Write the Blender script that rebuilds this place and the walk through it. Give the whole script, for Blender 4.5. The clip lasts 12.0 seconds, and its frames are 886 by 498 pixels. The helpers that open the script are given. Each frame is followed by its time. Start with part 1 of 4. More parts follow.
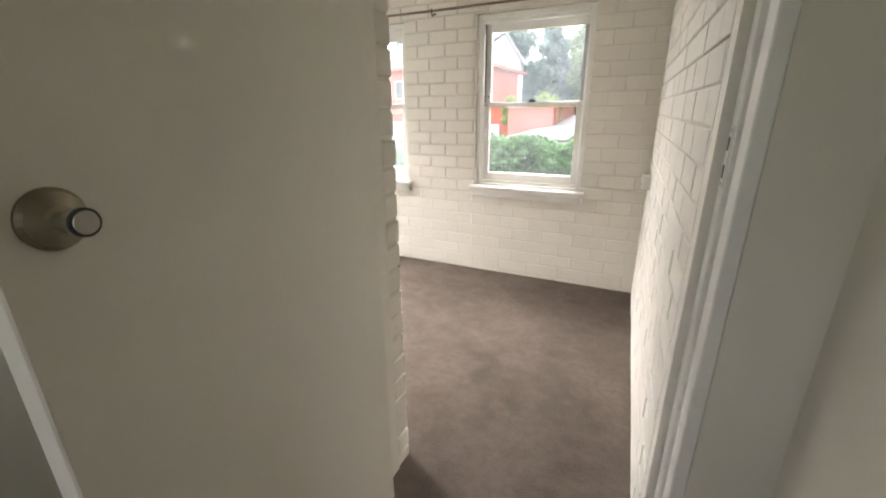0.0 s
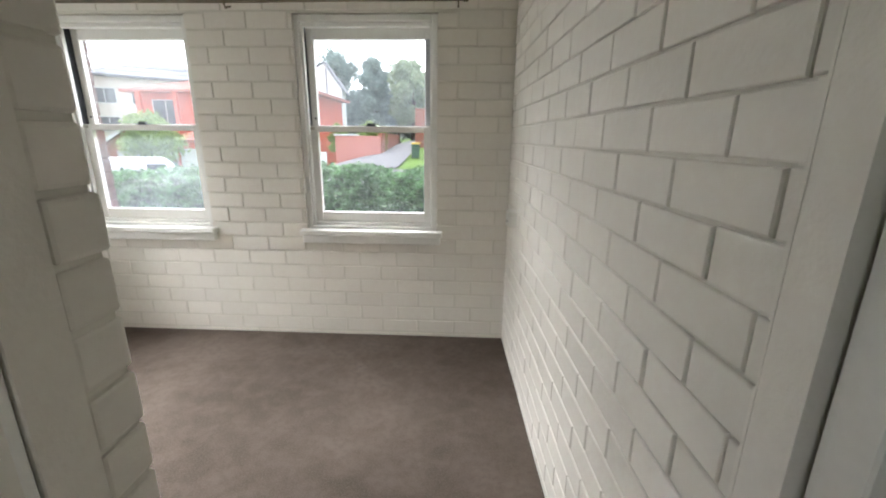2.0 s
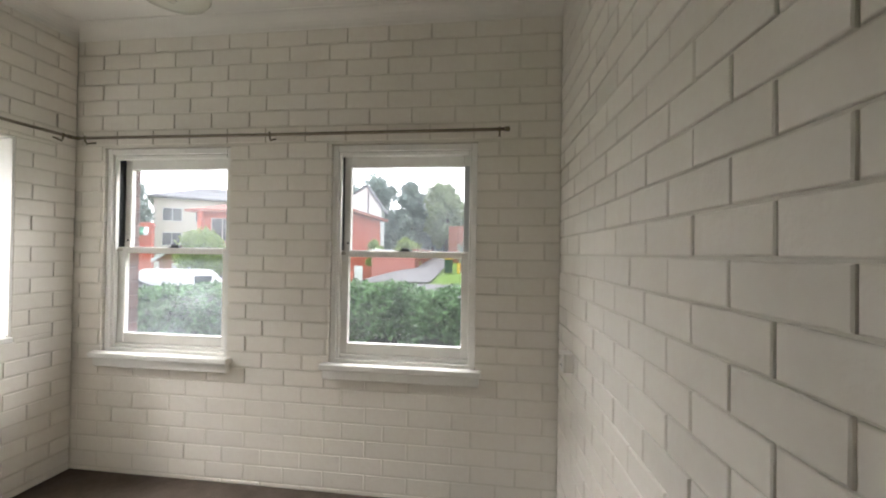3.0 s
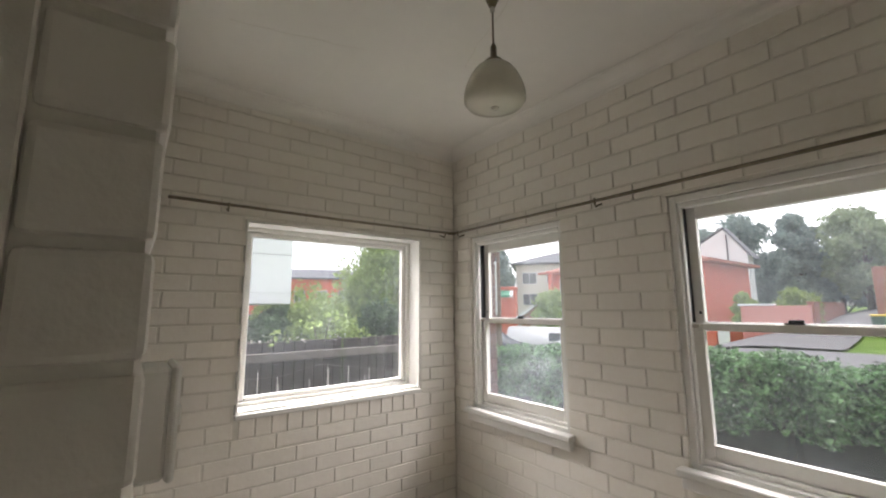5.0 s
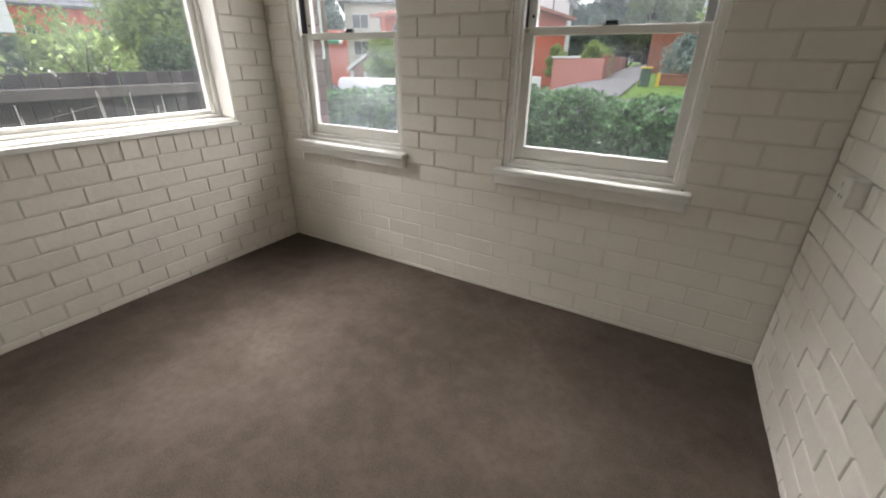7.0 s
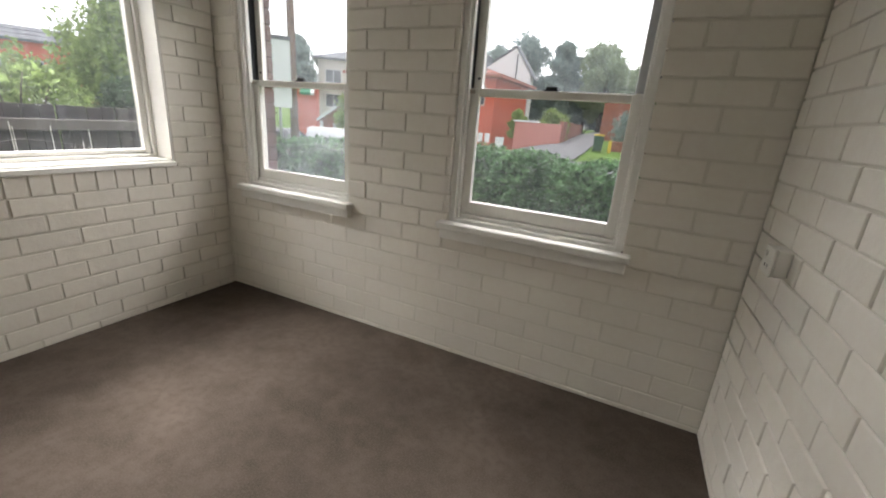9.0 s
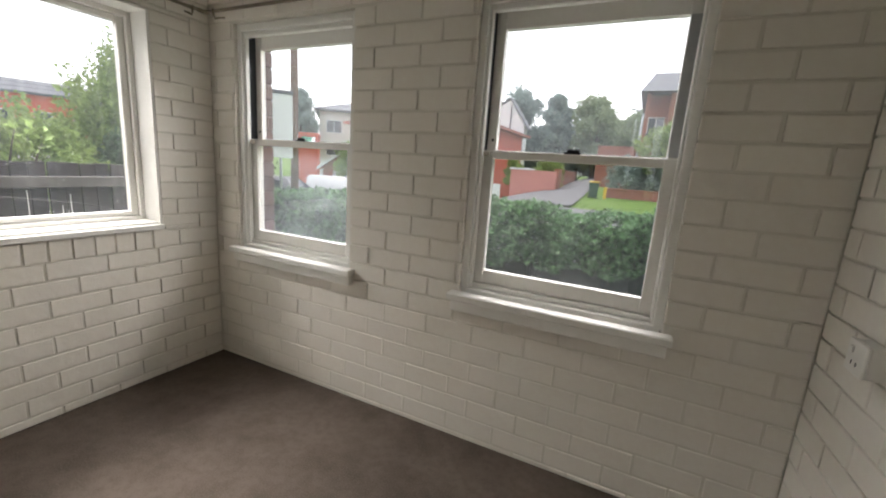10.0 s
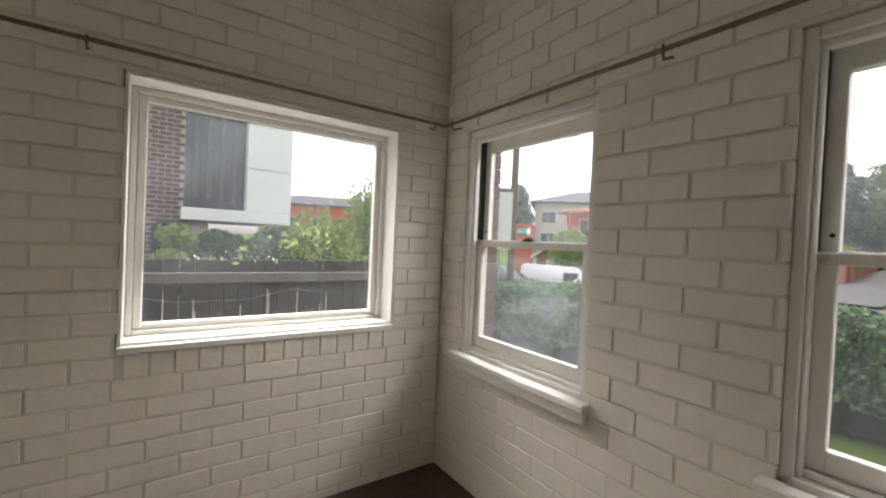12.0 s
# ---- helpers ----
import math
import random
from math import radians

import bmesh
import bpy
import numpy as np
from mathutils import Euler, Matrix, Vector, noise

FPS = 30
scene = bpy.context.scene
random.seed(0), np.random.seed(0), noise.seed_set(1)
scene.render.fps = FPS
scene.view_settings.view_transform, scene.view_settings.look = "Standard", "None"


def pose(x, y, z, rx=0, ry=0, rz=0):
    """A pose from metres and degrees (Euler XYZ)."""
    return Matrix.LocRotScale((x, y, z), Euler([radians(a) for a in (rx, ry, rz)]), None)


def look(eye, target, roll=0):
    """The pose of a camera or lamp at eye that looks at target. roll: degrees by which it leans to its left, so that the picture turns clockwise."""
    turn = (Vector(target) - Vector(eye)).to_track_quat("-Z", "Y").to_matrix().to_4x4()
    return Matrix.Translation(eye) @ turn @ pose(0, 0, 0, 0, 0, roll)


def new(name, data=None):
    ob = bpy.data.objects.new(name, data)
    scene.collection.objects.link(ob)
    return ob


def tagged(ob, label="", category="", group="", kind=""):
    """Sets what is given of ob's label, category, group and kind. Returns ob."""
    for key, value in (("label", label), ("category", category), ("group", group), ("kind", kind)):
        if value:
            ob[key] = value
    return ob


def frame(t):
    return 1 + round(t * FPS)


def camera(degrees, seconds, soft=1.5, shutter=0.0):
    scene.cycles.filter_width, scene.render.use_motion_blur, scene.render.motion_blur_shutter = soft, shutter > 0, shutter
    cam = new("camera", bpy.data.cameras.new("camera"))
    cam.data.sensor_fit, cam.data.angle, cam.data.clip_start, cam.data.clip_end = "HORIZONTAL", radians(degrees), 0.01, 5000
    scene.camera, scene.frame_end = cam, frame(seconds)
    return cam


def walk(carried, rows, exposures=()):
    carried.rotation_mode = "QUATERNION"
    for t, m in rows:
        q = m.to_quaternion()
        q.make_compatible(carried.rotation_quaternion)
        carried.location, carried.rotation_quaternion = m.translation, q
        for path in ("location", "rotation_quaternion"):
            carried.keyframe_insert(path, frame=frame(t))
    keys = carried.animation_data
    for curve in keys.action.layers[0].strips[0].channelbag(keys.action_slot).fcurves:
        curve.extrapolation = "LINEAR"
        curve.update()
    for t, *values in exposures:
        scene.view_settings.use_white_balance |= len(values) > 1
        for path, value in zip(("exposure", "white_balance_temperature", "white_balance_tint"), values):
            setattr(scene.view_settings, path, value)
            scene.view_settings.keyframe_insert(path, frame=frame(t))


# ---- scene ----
cam = camera(94.7, 12.0, soft=2.0)
PATH = [
    (0, (2.707, -0.114, 1.243), (1.88, 1.589, 0.599), -0.6),
    (0.5, (2.585, 0.017, 1.247), (2.107, 1.724, 0.323), -2.3),
    (1, (2.543, 0.123, 1.228), (2.29, 1.84, 0.235), -1.6),
    (1.5, (2.517, 0.327, 1.221), (2.351, 2.146, 0.408), -1.0),
    (2, (2.481, 0.463, 1.228), (2.395, 2.391, 0.704), 0.5),
    (2.5, (2.432, 0.608, 1.252), (2.339, 2.596, 1.055), 1.1),
    (4.5, (2.422, 0.945, 1.371), (1.104, 2.4, 1.754), -1.2),
    (5, (2.387, 0.919, 1.363), (0.81, 2.116, 1.648), -0.4),
    (5.5, (2.336, 0.907, 1.325), (0.635, 1.959, 1.309), -0.5),
    (6, (2.277, 0.938, 1.265), (0.694, 2.13, 0.996), -0.8),
    (6.5, (2.319, 1.024, 1.182), (1.003, 2.415, 0.606), -1.3),
    (7, (2.315, 0.999, 1.16), (1.394, 2.562, 0.319), 0.6),
    (9, (2.362, 1.123, 1.153), (1.544, 2.843, 0.547), 4.2),
    (9.5, (2.332, 1.179, 1.16), (1.473, 2.92, 0.679), 3.95),
    (10, (2.211, 1.28, 1.215), (1.367, 3.05, 0.817), 3.9),
    (10.5, (2.166, 1.353, 1.223), (1.272, 3.113, 0.905), 3.95),
    (11, (2.09, 1.46, 1.234), (1.02, 3.132, 0.997), 3.9),
    (11.5, (1.998, 1.54, 1.267), (0.618, 2.982, 1.13), 3.6),
    (12, (1.91, 1.506, 1.27), (0.269, 2.648, 1.237), 2.65),
]
EXPOSURES = [(0, 1.97, 6450, 14), (1.0, 1.90, 6150, 10), (2.0, 1.32, 6100, 11), (2.7, 1.10, 6300, 12), (5.0, 0.60, 6500, 15), (6.5, 0.55, 6400, 13), (9.0, 0.46, 6500, 12), (10.5, 0.42, 6500, 13), (12.0, 0.26, 6700, 14)]
walk(cam, [(t, look(eye, target, roll)) for t, eye, target, roll in PATH], EXPOSURES)
SKY, LAMP, HALL_FILL = 0.39, 55.0, 0.26
DOOR_TURN, PENDANT = -82.0, (1.436, 1.872)

# ---- world, sun and window light ----
world = bpy.data.worlds.new("overcast_world")
scene.world = world
world.use_nodes = True
wn, wl = world.node_tree.nodes, world.node_tree.links
sky = wn.new("ShaderNodeTexSky")
sky.sky_type, sky.sun_disc = "NISHITA", False
sky.sun_elevation, sky.sun_rotation = radians(70), radians(-30)
sky.air_density, sky.dust_density, sky.ozone_density = 1.0, 2.5, 1.0
veil = wn.new("ShaderNodeHueSaturation")
veil.inputs["Saturation"].default_value = 0.12
wl.new(sky.outputs[0], veil.inputs["Color"])
wl.new(veil.outputs[0], wn["Background"].inputs["Color"])
wn["Background"].inputs["Strength"].default_value = SKY

sun_data = bpy.data.lights.new("sun", "SUN")
sun_data.energy, sun_data.angle, sun_data.color = 0.9, radians(60), (1.0, 0.97, 0.92)
sun = new("sun", sun_data)
sun.matrix_world = look((-3, 12, 20), (0, 7, 0))


def sky_light(name, eye, target, width, height, watts):
    data = bpy.data.lights.new(name, "AREA")
    data.shape, data.size, data.size_y, data.energy = "RECTANGLE", width, height, watts
    data.color = (1.0, 0.99, 0.97)
    ob = new(name, data)
    ob.matrix_world = look(eye, target)
    return ob


# added area lamps outside, above the sight lines, to boost the sky's light
sky_light("sky_light", (1.25, 5.2, 3.35), (1.25, 2.0, 1.2), 3.4, 1.2, LAMP * 2.4)
sky_light("sky_light", (-2.35, 2.25, 3.65), (0.8, 1.95, 1.2), 2.8, 1.8, LAMP * 6.2)
# added fill for the hall, set in an unseen opening at its end
sky_light("sky_light", (2.05, -1.62, 1.45), (2.05, 0.5, 1.3), 0.5, 1.1, HALL_FILL)


# ---- materials ----
def material(name, color, rough=0.6, metal=0.0, grain=(), bump=(), island=0.0, obj_random=0.0, spec=None):
    """grain: rows of (scale, amount, second colour); bump: rows of (scale, strength, distance)."""
    m = bpy.data.materials.new(name)
    m.use_nodes = True
    n, l = m.node_tree.nodes, m.node_tree.links
    p = n["Principled BSDF"]
    p.inputs["Roughness"].default_value, p.inputs["Metallic"].default_value = rough, metal
    if spec is not None:
        p.inputs["Specular IOR Level"].default_value = spec
    tc = n.new("ShaderNodeTexCoord")
    geo = n.new("ShaderNodeNewGeometry")
    out = n.new("ShaderNodeRGB").outputs[0]
    out.default_value = (*color, 1)
    for scale, amount, second in grain:
        tex = n.new("ShaderNodeTexNoise")
        tex.inputs["Scale"].default_value, tex.inputs["Detail"].default_value = scale, 5
        l.new(geo.outputs["Position"], tex.inputs["Vector"])
        ramp = n.new("ShaderNodeMapRange")
        ramp.inputs["From Min"].default_value, ramp.inputs["From Max"].default_value = 0.42, 0.66
        ramp.inputs["To Max"].default_value = amount
        l.new(tex.outputs["Fac"], ramp.inputs["Value"])
        mix = n.new("ShaderNodeMix")
        mix.data_type = "RGBA"
        l.new(ramp.outputs[0], mix.inputs["Factor"])
        l.new(out, mix.inputs["A"])
        mix.inputs["B"].default_value = (*second, 1)
        out = mix.outputs["Result"]
    if island or obj_random:
        if island:
            value, amount = geo.outputs["Random Per Island"], island
        else:
            value, amount = n.new("ShaderNodeObjectInfo").outputs["Random"], obj_random
        r = n.new("ShaderNodeMapRange")
        r.inputs["To Min"].default_value, r.inputs["To Max"].default_value = 1 - amount, 1 + amount
        l.new(value, r.inputs["Value"])
        hsv = n.new("ShaderNodeHueSaturation")
        l.new(r.outputs[0], hsv.inputs["Value"])
        l.new(out, hsv.inputs["Color"])
        out = hsv.outputs[0]
    l.new(out, p.inputs["Base Color"])
    normal = None
    for scale, strength, distance in bump:
        tex = n.new("ShaderNodeTexNoise")
        tex.inputs["Scale"].default_value, tex.inputs["Detail"].default_value = scale, 4
        l.new(geo.outputs["Position"], tex.inputs["Vector"])
        b = n.new("ShaderNodeBump")
        b.inputs["Strength"].default_value, b.inputs["Distance"].default_value = strength, distance
        l.new(tex.outputs["Fac"], b.inputs["Height"])
        if normal:
            l.new(normal, b.inputs["Normal"])
        normal = b.outputs[0]
    if normal:
        l.new(normal, p.inputs["Normal"])
    return m


def glass_material(name, dirt, streak):
    """Window glass with a film of dried dirt, tinted blue to add veiling haze."""
    m = bpy.data.materials.new(name)
    m.use_nodes = True
    n, l = m.node_tree.nodes, m.node_tree.links
    p = n["Principled BSDF"]
    p.inputs["Transmission Weight"].default_value, p.inputs["Roughness"].default_value = 1.0, 0.0
    p.inputs["IOR"].default_value = 1.45
    film = n.new("ShaderNodeBsdfTranslucent")
    film.inputs["Color"].default_value = (0.76, 0.83, 0.90, 1)
    geo = n.new("ShaderNodeNewGeometry")
    total = None
    for scale, low, high, amount in ((2.4, 0.40, 0.75, dirt), (streak, 0.50, 0.78, dirt * 0.5)):
        tex = n.new("ShaderNodeTexNoise")
        tex.inputs["Scale"].default_value, tex.inputs["Detail"].default_value = scale, 2
        l.new(geo.outputs["Position"], tex.inputs["Vector"])
        r = n.new("ShaderNodeMapRange")
        r.inputs["From Min"].default_value, r.inputs["From Max"].default_value = low, high
        r.inputs["To Min"].default_value, r.inputs["To Max"].default_value = amount * 0.35, amount
        l.new(tex.outputs["Fac"], r.inputs["Value"])
        if total is None:
            total = r.outputs[0]
        else:
            add = n.new("ShaderNodeMath")
            l.new(total, add.inputs[0])
            l.new(r.outputs[0], add.inputs[1])
            total = add.outputs[0]
    mix = n.new("ShaderNodeMixShader")
    l.new(total, mix.inputs[0])
    l.new(p.outputs[0], mix.inputs[1])
    l.new(film.outputs[0], mix.inputs[2])
    l.new(mix.outputs[0], n["Material Output"].inputs["Surface"])
    return m


PAINT = material("cream_masonry_paint", (0.775, 0.732, 0.658), 0.62, grain=((3.0, 0.35, (0.72, 0.674, 0.582)), (0.9, 0.3, (0.705, 0.66, 0.568)), (38, 0.3, (0.80, 0.78, 0.71))),
                 bump=((16, 0.3, 0.006), (48, 0.25, 0.003), (150, 0.4, 0.0014)), obj_random=0.035)
MORTAR = material("cream_painted_mortar", (0.70, 0.668, 0.585), 0.75, grain=((6, 0.4, (0.60, 0.55, 0.46)),), bump=((45, 0.5, 0.004), (220, 0.4, 0.001)))
PLASTER = material("hall_plaster_paint", (0.722, 0.688, 0.600), 0.7, grain=((1.5, 0.3, (0.66, 0.62, 0.51)),), bump=((9, 0.15, 0.004), (150, 0.2, 0.0008)))
CEILING = material("ceiling_paint", (0.80, 0.772, 0.715), 0.75, grain=((1.8, 0.4, (0.70, 0.68, 0.62)), (14, 0.2, (0.74, 0.72, 0.67))), bump=((5, 0.25, 0.006), (60, 0.2, 0.001)))
TRIM = material("white_gloss_trim", (0.805, 0.79, 0.745), 0.35, grain=((7, 0.35, (0.74, 0.72, 0.65)), (60, 0.15, (0.66, 0.64, 0.58))), bump=((22, 0.2, 0.002), (160, 0.15, 0.0006)))
DOOR = material("door_satin_paint", (0.742, 0.71, 0.63), 0.4, grain=((2.5, 0.3, (0.69, 0.66, 0.56)),), bump=((7, 0.1, 0.003), (180, 0.1, 0.0005)))
CARPET = material("taupe_carpet", (0.097, 0.0765, 0.063), 0.98, grain=((1.7, 0.9, (0.165, 0.129, 0.106)), (4.5, 0.7, (0.068, 0.0535, 0.042)), (11, 0.6, (0.147, 0.115, 0.093)), (30, 0.5, (0.082, 0.066, 0.053)), (160, 0.6, (0.15, 0.122, 0.098))),
                  bump=((330, 0.9, 0.004), (60, 0.4, 0.003)), spec=0.05)
BRONZE = material("aged_bronze", (0.21, 0.18, 0.11), 0.42, 0.5, grain=((30, 0.5, (0.14, 0.115, 0.07)),))
ROD = material("dull_brass_rod", (0.24, 0.20, 0.14), 0.45, 0.6, grain=((25, 0.5, (0.14, 0.11, 0.08)),))
ROSE = material("tarnished_nickel", (0.30, 0.26, 0.20), 0.38, 0.9, grain=((40, 0.5, (0.20, 0.17, 0.13)),))
CHROME = material("worn_chrome", (0.55, 0.52, 0.46), 0.28, 1.0, grain=((40, 0.4, (0.34, 0.31, 0.26)),))
DARK = material("black_channel", (0.018, 0.02, 0.024), 0.5, grain=((20, 0.3, (0.04, 0.04, 0.045)),))
# grey of the white sash stile as it looks in backlit shade
STILE_SHADE = material("dark_grey_cover", (0.40, 0.405, 0.41), 0.5, grain=((14, 0.5, (0.47, 0.475, 0.48)),))
PLASTIC = material("white_plastic", (0.78, 0.76, 0.70), 0.4, grain=((20, 0.2, (0.7, 0.68, 0.6)),))
OPAL = material("opal_glass", (0.66, 0.64, 0.54), 0.25, grain=((8, 0.4, (0.58, 0.56, 0.46)),))
GLASS = glass_material("window_glass", 0.016, 30)
# film strengthened beyond its dirt to lay a haze over the distant view
GLASS_UPPER = glass_material("weathered_upper_glass", 0.034, 3)
GLASS_WEST = glass_material("rain_streaked_glass", 0.019, 5)
GLASS_HAZY = glass_material("hazy_window_glass", 0.060, 7)
RED_BRICK = material("dark_red_brick", (0.11, 0.06, 0.052), 0.85, grain=((20, 0.5, (0.11, 0.05, 0.04)),), bump=((90, 0.5, 0.003),), obj_random=0.25)


# ---- mesh helpers ----
def mesh_of(bm, name, mat, smooth=False):
    me = bpy.data.meshes.new(name)
    bmesh.ops.recalc_face_normals(bm, faces=bm.faces)
    for f in bm.faces:
        f.smooth = smooth
    bm.to_mesh(me)
    bm.free()
    me.materials.append(mat)
    return me


def part(name, bm, mat, parent=None, label="", smooth=False):
    ob = new(name, mesh_of(bm, name, mat, smooth))
    if parent:
        ob.parent = parent
    if label:
        ob["label"] = label
    return ob


def thing(name, label, category, m=None, group="", kind=""):
    ob = new(name)
    ob.empty_display_size = 0.1
    if m is not None:
        ob.matrix_world = m
    return tagged(ob, label, category, group, kind)


def box(bm, x0, x1, y0, y1, z0, z1, bevel=0.0, segments=1, m=None):
    geom = bmesh.ops.create_cube(bm, size=1.0)["verts"]
    mat = Matrix.Translation(((x0 + x1) / 2, (y0 + y1) / 2, (z0 + z1) / 2)) @ Matrix.Diagonal((x1 - x0, y1 - y0, z1 - z0, 1))
    bmesh.ops.transform(bm, matrix=mat, verts=geom)
    if bevel:
        edges = list({e for v in geom for e in v.link_edges})
        made = bmesh.ops.bevel(bm, geom=edges, offset=bevel, segments=segments, affect="EDGES", profile=0.5)
        geom = [v for v in made["verts"]]
    if m is not None:
        bmesh.ops.transform(bm, matrix=m, verts=list({v for v in geom}))
    return bm


def boxes(*rows, bevel=0.0):
    bm = bmesh.new()
    for r in rows:
        box(bm, *r, bevel=bevel)
    return bm


def lathe(bm, profile, n=24, m=None):
    """Turn a profile of (radius, height) round the z axis."""
    rings, made = [], []
    for r, z in profile:
        ring = [bm.verts.new((r * math.cos(2 * math.pi * k / n), r * math.sin(2 * math.pi * k / n), z)) for k in range(n)]
        rings.append(ring)
        made += ring
    for a, b in zip(rings, rings[1:]):
        for k in range(n):
            bm.faces.new((a[k], a[(k + 1) % n], b[(k + 1) % n], b[k]))
    for ring in (rings[0], rings[-1]):
        bm.faces.new(ring)
    if m is not None:
        bmesh.ops.transform(bm, matrix=m, verts=made)
    return bm


def tube(bm, points, radius, n=8):
    """A round bar through points."""
    pts = [Vector(p) for p in points]
    rings = []
    for i, p in enumerate(pts):
        d = (pts[min(i + 1, len(pts) - 1)] - pts[max(i - 1, 0)]).normalized()
        side = d.cross(Vector((0, 0, 1)) if abs(d.z) < 0.9 else Vector((1, 0, 0))).normalized()
        up = side.cross(d)
        r = radius[i] if isinstance(radius, (list, tuple)) else radius
        rings.append([bm.verts.new(p + r * (math.cos(2 * math.pi * k / n) * side + math.sin(2 * math.pi * k / n) * up)) for k in range(n)])
    for a, b in zip(rings, rings[1:]):
        for k in range(n):
            bm.faces.new((a[k], a[(k + 1) % n], b[(k + 1) % n], b[k]))
    bm.faces.new(rings[0])
    bm.faces.new(rings[-1])
    return bm


def pierced(us, zs, openings, w0, w1):
    """A slab between depths w0 and w1, with rectangular openings (u0, u1, z0, z1) right through it."""
    us = sorted({*us, *(v for o in openings for v in o[:2])})
    zs = sorted({*zs, *(v for o in openings for v in o[2:])})
    solid = lambda i, j: (0 <= i < len(us) - 1 and 0 <= j < len(zs) - 1 and not any(
        o[0] - 1e-6 < us[i] and us[i + 1] < o[1] + 1e-6 and o[2] - 1e-6 < zs[j] and zs[j + 1] < o[3] + 1e-6 for o in openings))
    bm, cache = bmesh.new(), {}

    def v(i, j, w):
        key = (i, j, w)
        if key not in cache:
            cache[key] = bm.verts.new((us[i], w, zs[j]))
        return cache[key]

    for i in range(len(us) - 1):
        for j in range(len(zs) - 1):
            if not solid(i, j):
                continue
            for w in (w0, w1):
                bm.faces.new((v(i, j, w), v(i + 1, j, w), v(i + 1, j + 1, w), v(i, j + 1, w)))
            for (di, dj), (a, b) in {(-1, 0): ((i, j), (i, j + 1)), (1, 0): ((i + 1, j), (i + 1, j + 1)),
                                     (0, -1): ((i, j), (i + 1, j)), (0, 1): ((i, j + 1), (i + 1, j + 1))}.items():
                if not solid(i + di, j + dj):
                    bm.faces.new((v(*a, w0), v(*b, w0), v(*b, w1), v(*a, w1)))
    return bm


# ---- room plan ----
NORTH_Y, EAST_X, HEIGHT = 2.835, 2.751, 2.562
SOUTH_Y, DOOR_L, DOOR_R = 0.931, 2.048, 2.824
COURSE, BRICK, JOINT, COURSE_0 = 0.088, 0.228, 0.008, 0.0252
END_COURSE, END_0 = 0.0795, 0.0540
WIN_1 = (0.186, 0.968, 0.640, 1.860)
WIN_2 = (1.556, 2.336, 0.640, 1.860)
WIN_3 = (1.388, 2.532, 0.813, 1.846)
NORTH = Matrix(((1, 0, 0, 0), (0, 1, 0, NORTH_Y), (0, 0, 1, 0), (0, 0, 0, 1)))
WEST = Matrix(((0, -1, 0, 0), (1, 0, 0, 0), (0, 0, 1, 0), (0, 0, 0, 1)))
_d = Vector((DOOR_R - EAST_X, 0.903 - NORTH_Y, 0)).normalized()
EAST = Matrix(((_d.x, -_d.y, 0, EAST_X), (_d.y, _d.x, 0, NORTH_Y), (0, 0, 1, 0), (0, 0, 0, 1)))

floor = part("floor", boxes((-0.3, 3.4, -1.6, 3.0, -0.12, 0.0)), CARPET)
tagged(floor, "worn taupe wall-to-wall carpet with paler scuffed patches", "floor", kind="structure")
ceiling = part("ceiling", boxes((-0.3, 3.4, -1.6, 3.1, HEIGHT, HEIGHT + 0.15)), CEILING)
tagged(ceiling, "off-white plaster ceiling with fine cracks", "ceiling", kind="structure")


def wall_body(name, m, length, openings, label, thick=0.25, start=0.0):
    wider = [(a - 0.006, b + 0.006, c - 0.004, d + 0.004) for a, b, c, d in openings]
    ob = part(name, pierced((start, length), (0.0, HEIGHT), wider, 0.0070, thick), MORTAR)
    ob.matrix_world = m
    return tagged(ob, label, "wall", kind="structure")


wall_north = wall_body("wall_north", NORTH, 2.95, [WIN_1, WIN_2], "cream-painted brick wall with two sash windows", thick=0.15, start=-0.15)
wall_west = wall_body("wall_west", WEST, NORTH_Y, [WIN_3], "cream-painted brick wall with one fixed window", thick=0.11, start=0.80)
wall_east = wall_body("wall_east", EAST, 1.983, [], "cream-painted brick wall beside the doorway", thick=0.2)
wall_south = part("wall_south", boxes((0.0, DOOR_L - 0.005, SOUTH_Y - 0.140, SOUTH_Y - 0.0075, 0, HEIGHT), (DOOR_L - 0.005, 2.82, SOUTH_Y - 0.140, SOUTH_Y - 0.0075, 2.06, HEIGHT)), MORTAR)
tagged(wall_south, "cream-painted single-brick wall ending beside the doorway", "wall", kind="structure")

# outer leaf of the north wall, bare brick
def outer_leaf(name, m, u0, u1, openings, w0, w1):
    ob = part(name, pierced((u0, u1), (-0.35, HEIGHT + 0.3), openings, w0, w1), RED_BRICK)
    ob.matrix_world = m
    return tagged(ob, "bare dark red outer brickwork of the house", "wall", kind="structure")


grown = lambda o: (o[0] - 0.02, o[1] + 0.02, o[2] - 0.01, o[3] + 0.02)
outer = outer_leaf("wall_outer_north", NORTH, -0.25, 3.6, [grown(WIN_1), grown(WIN_2)], 0.155, 0.255)
outer_leaf("wall_outer_west", WEST, 0.6, NORTH_Y + 0.15, [grown(WIN_3)], 0.115, 0.23)

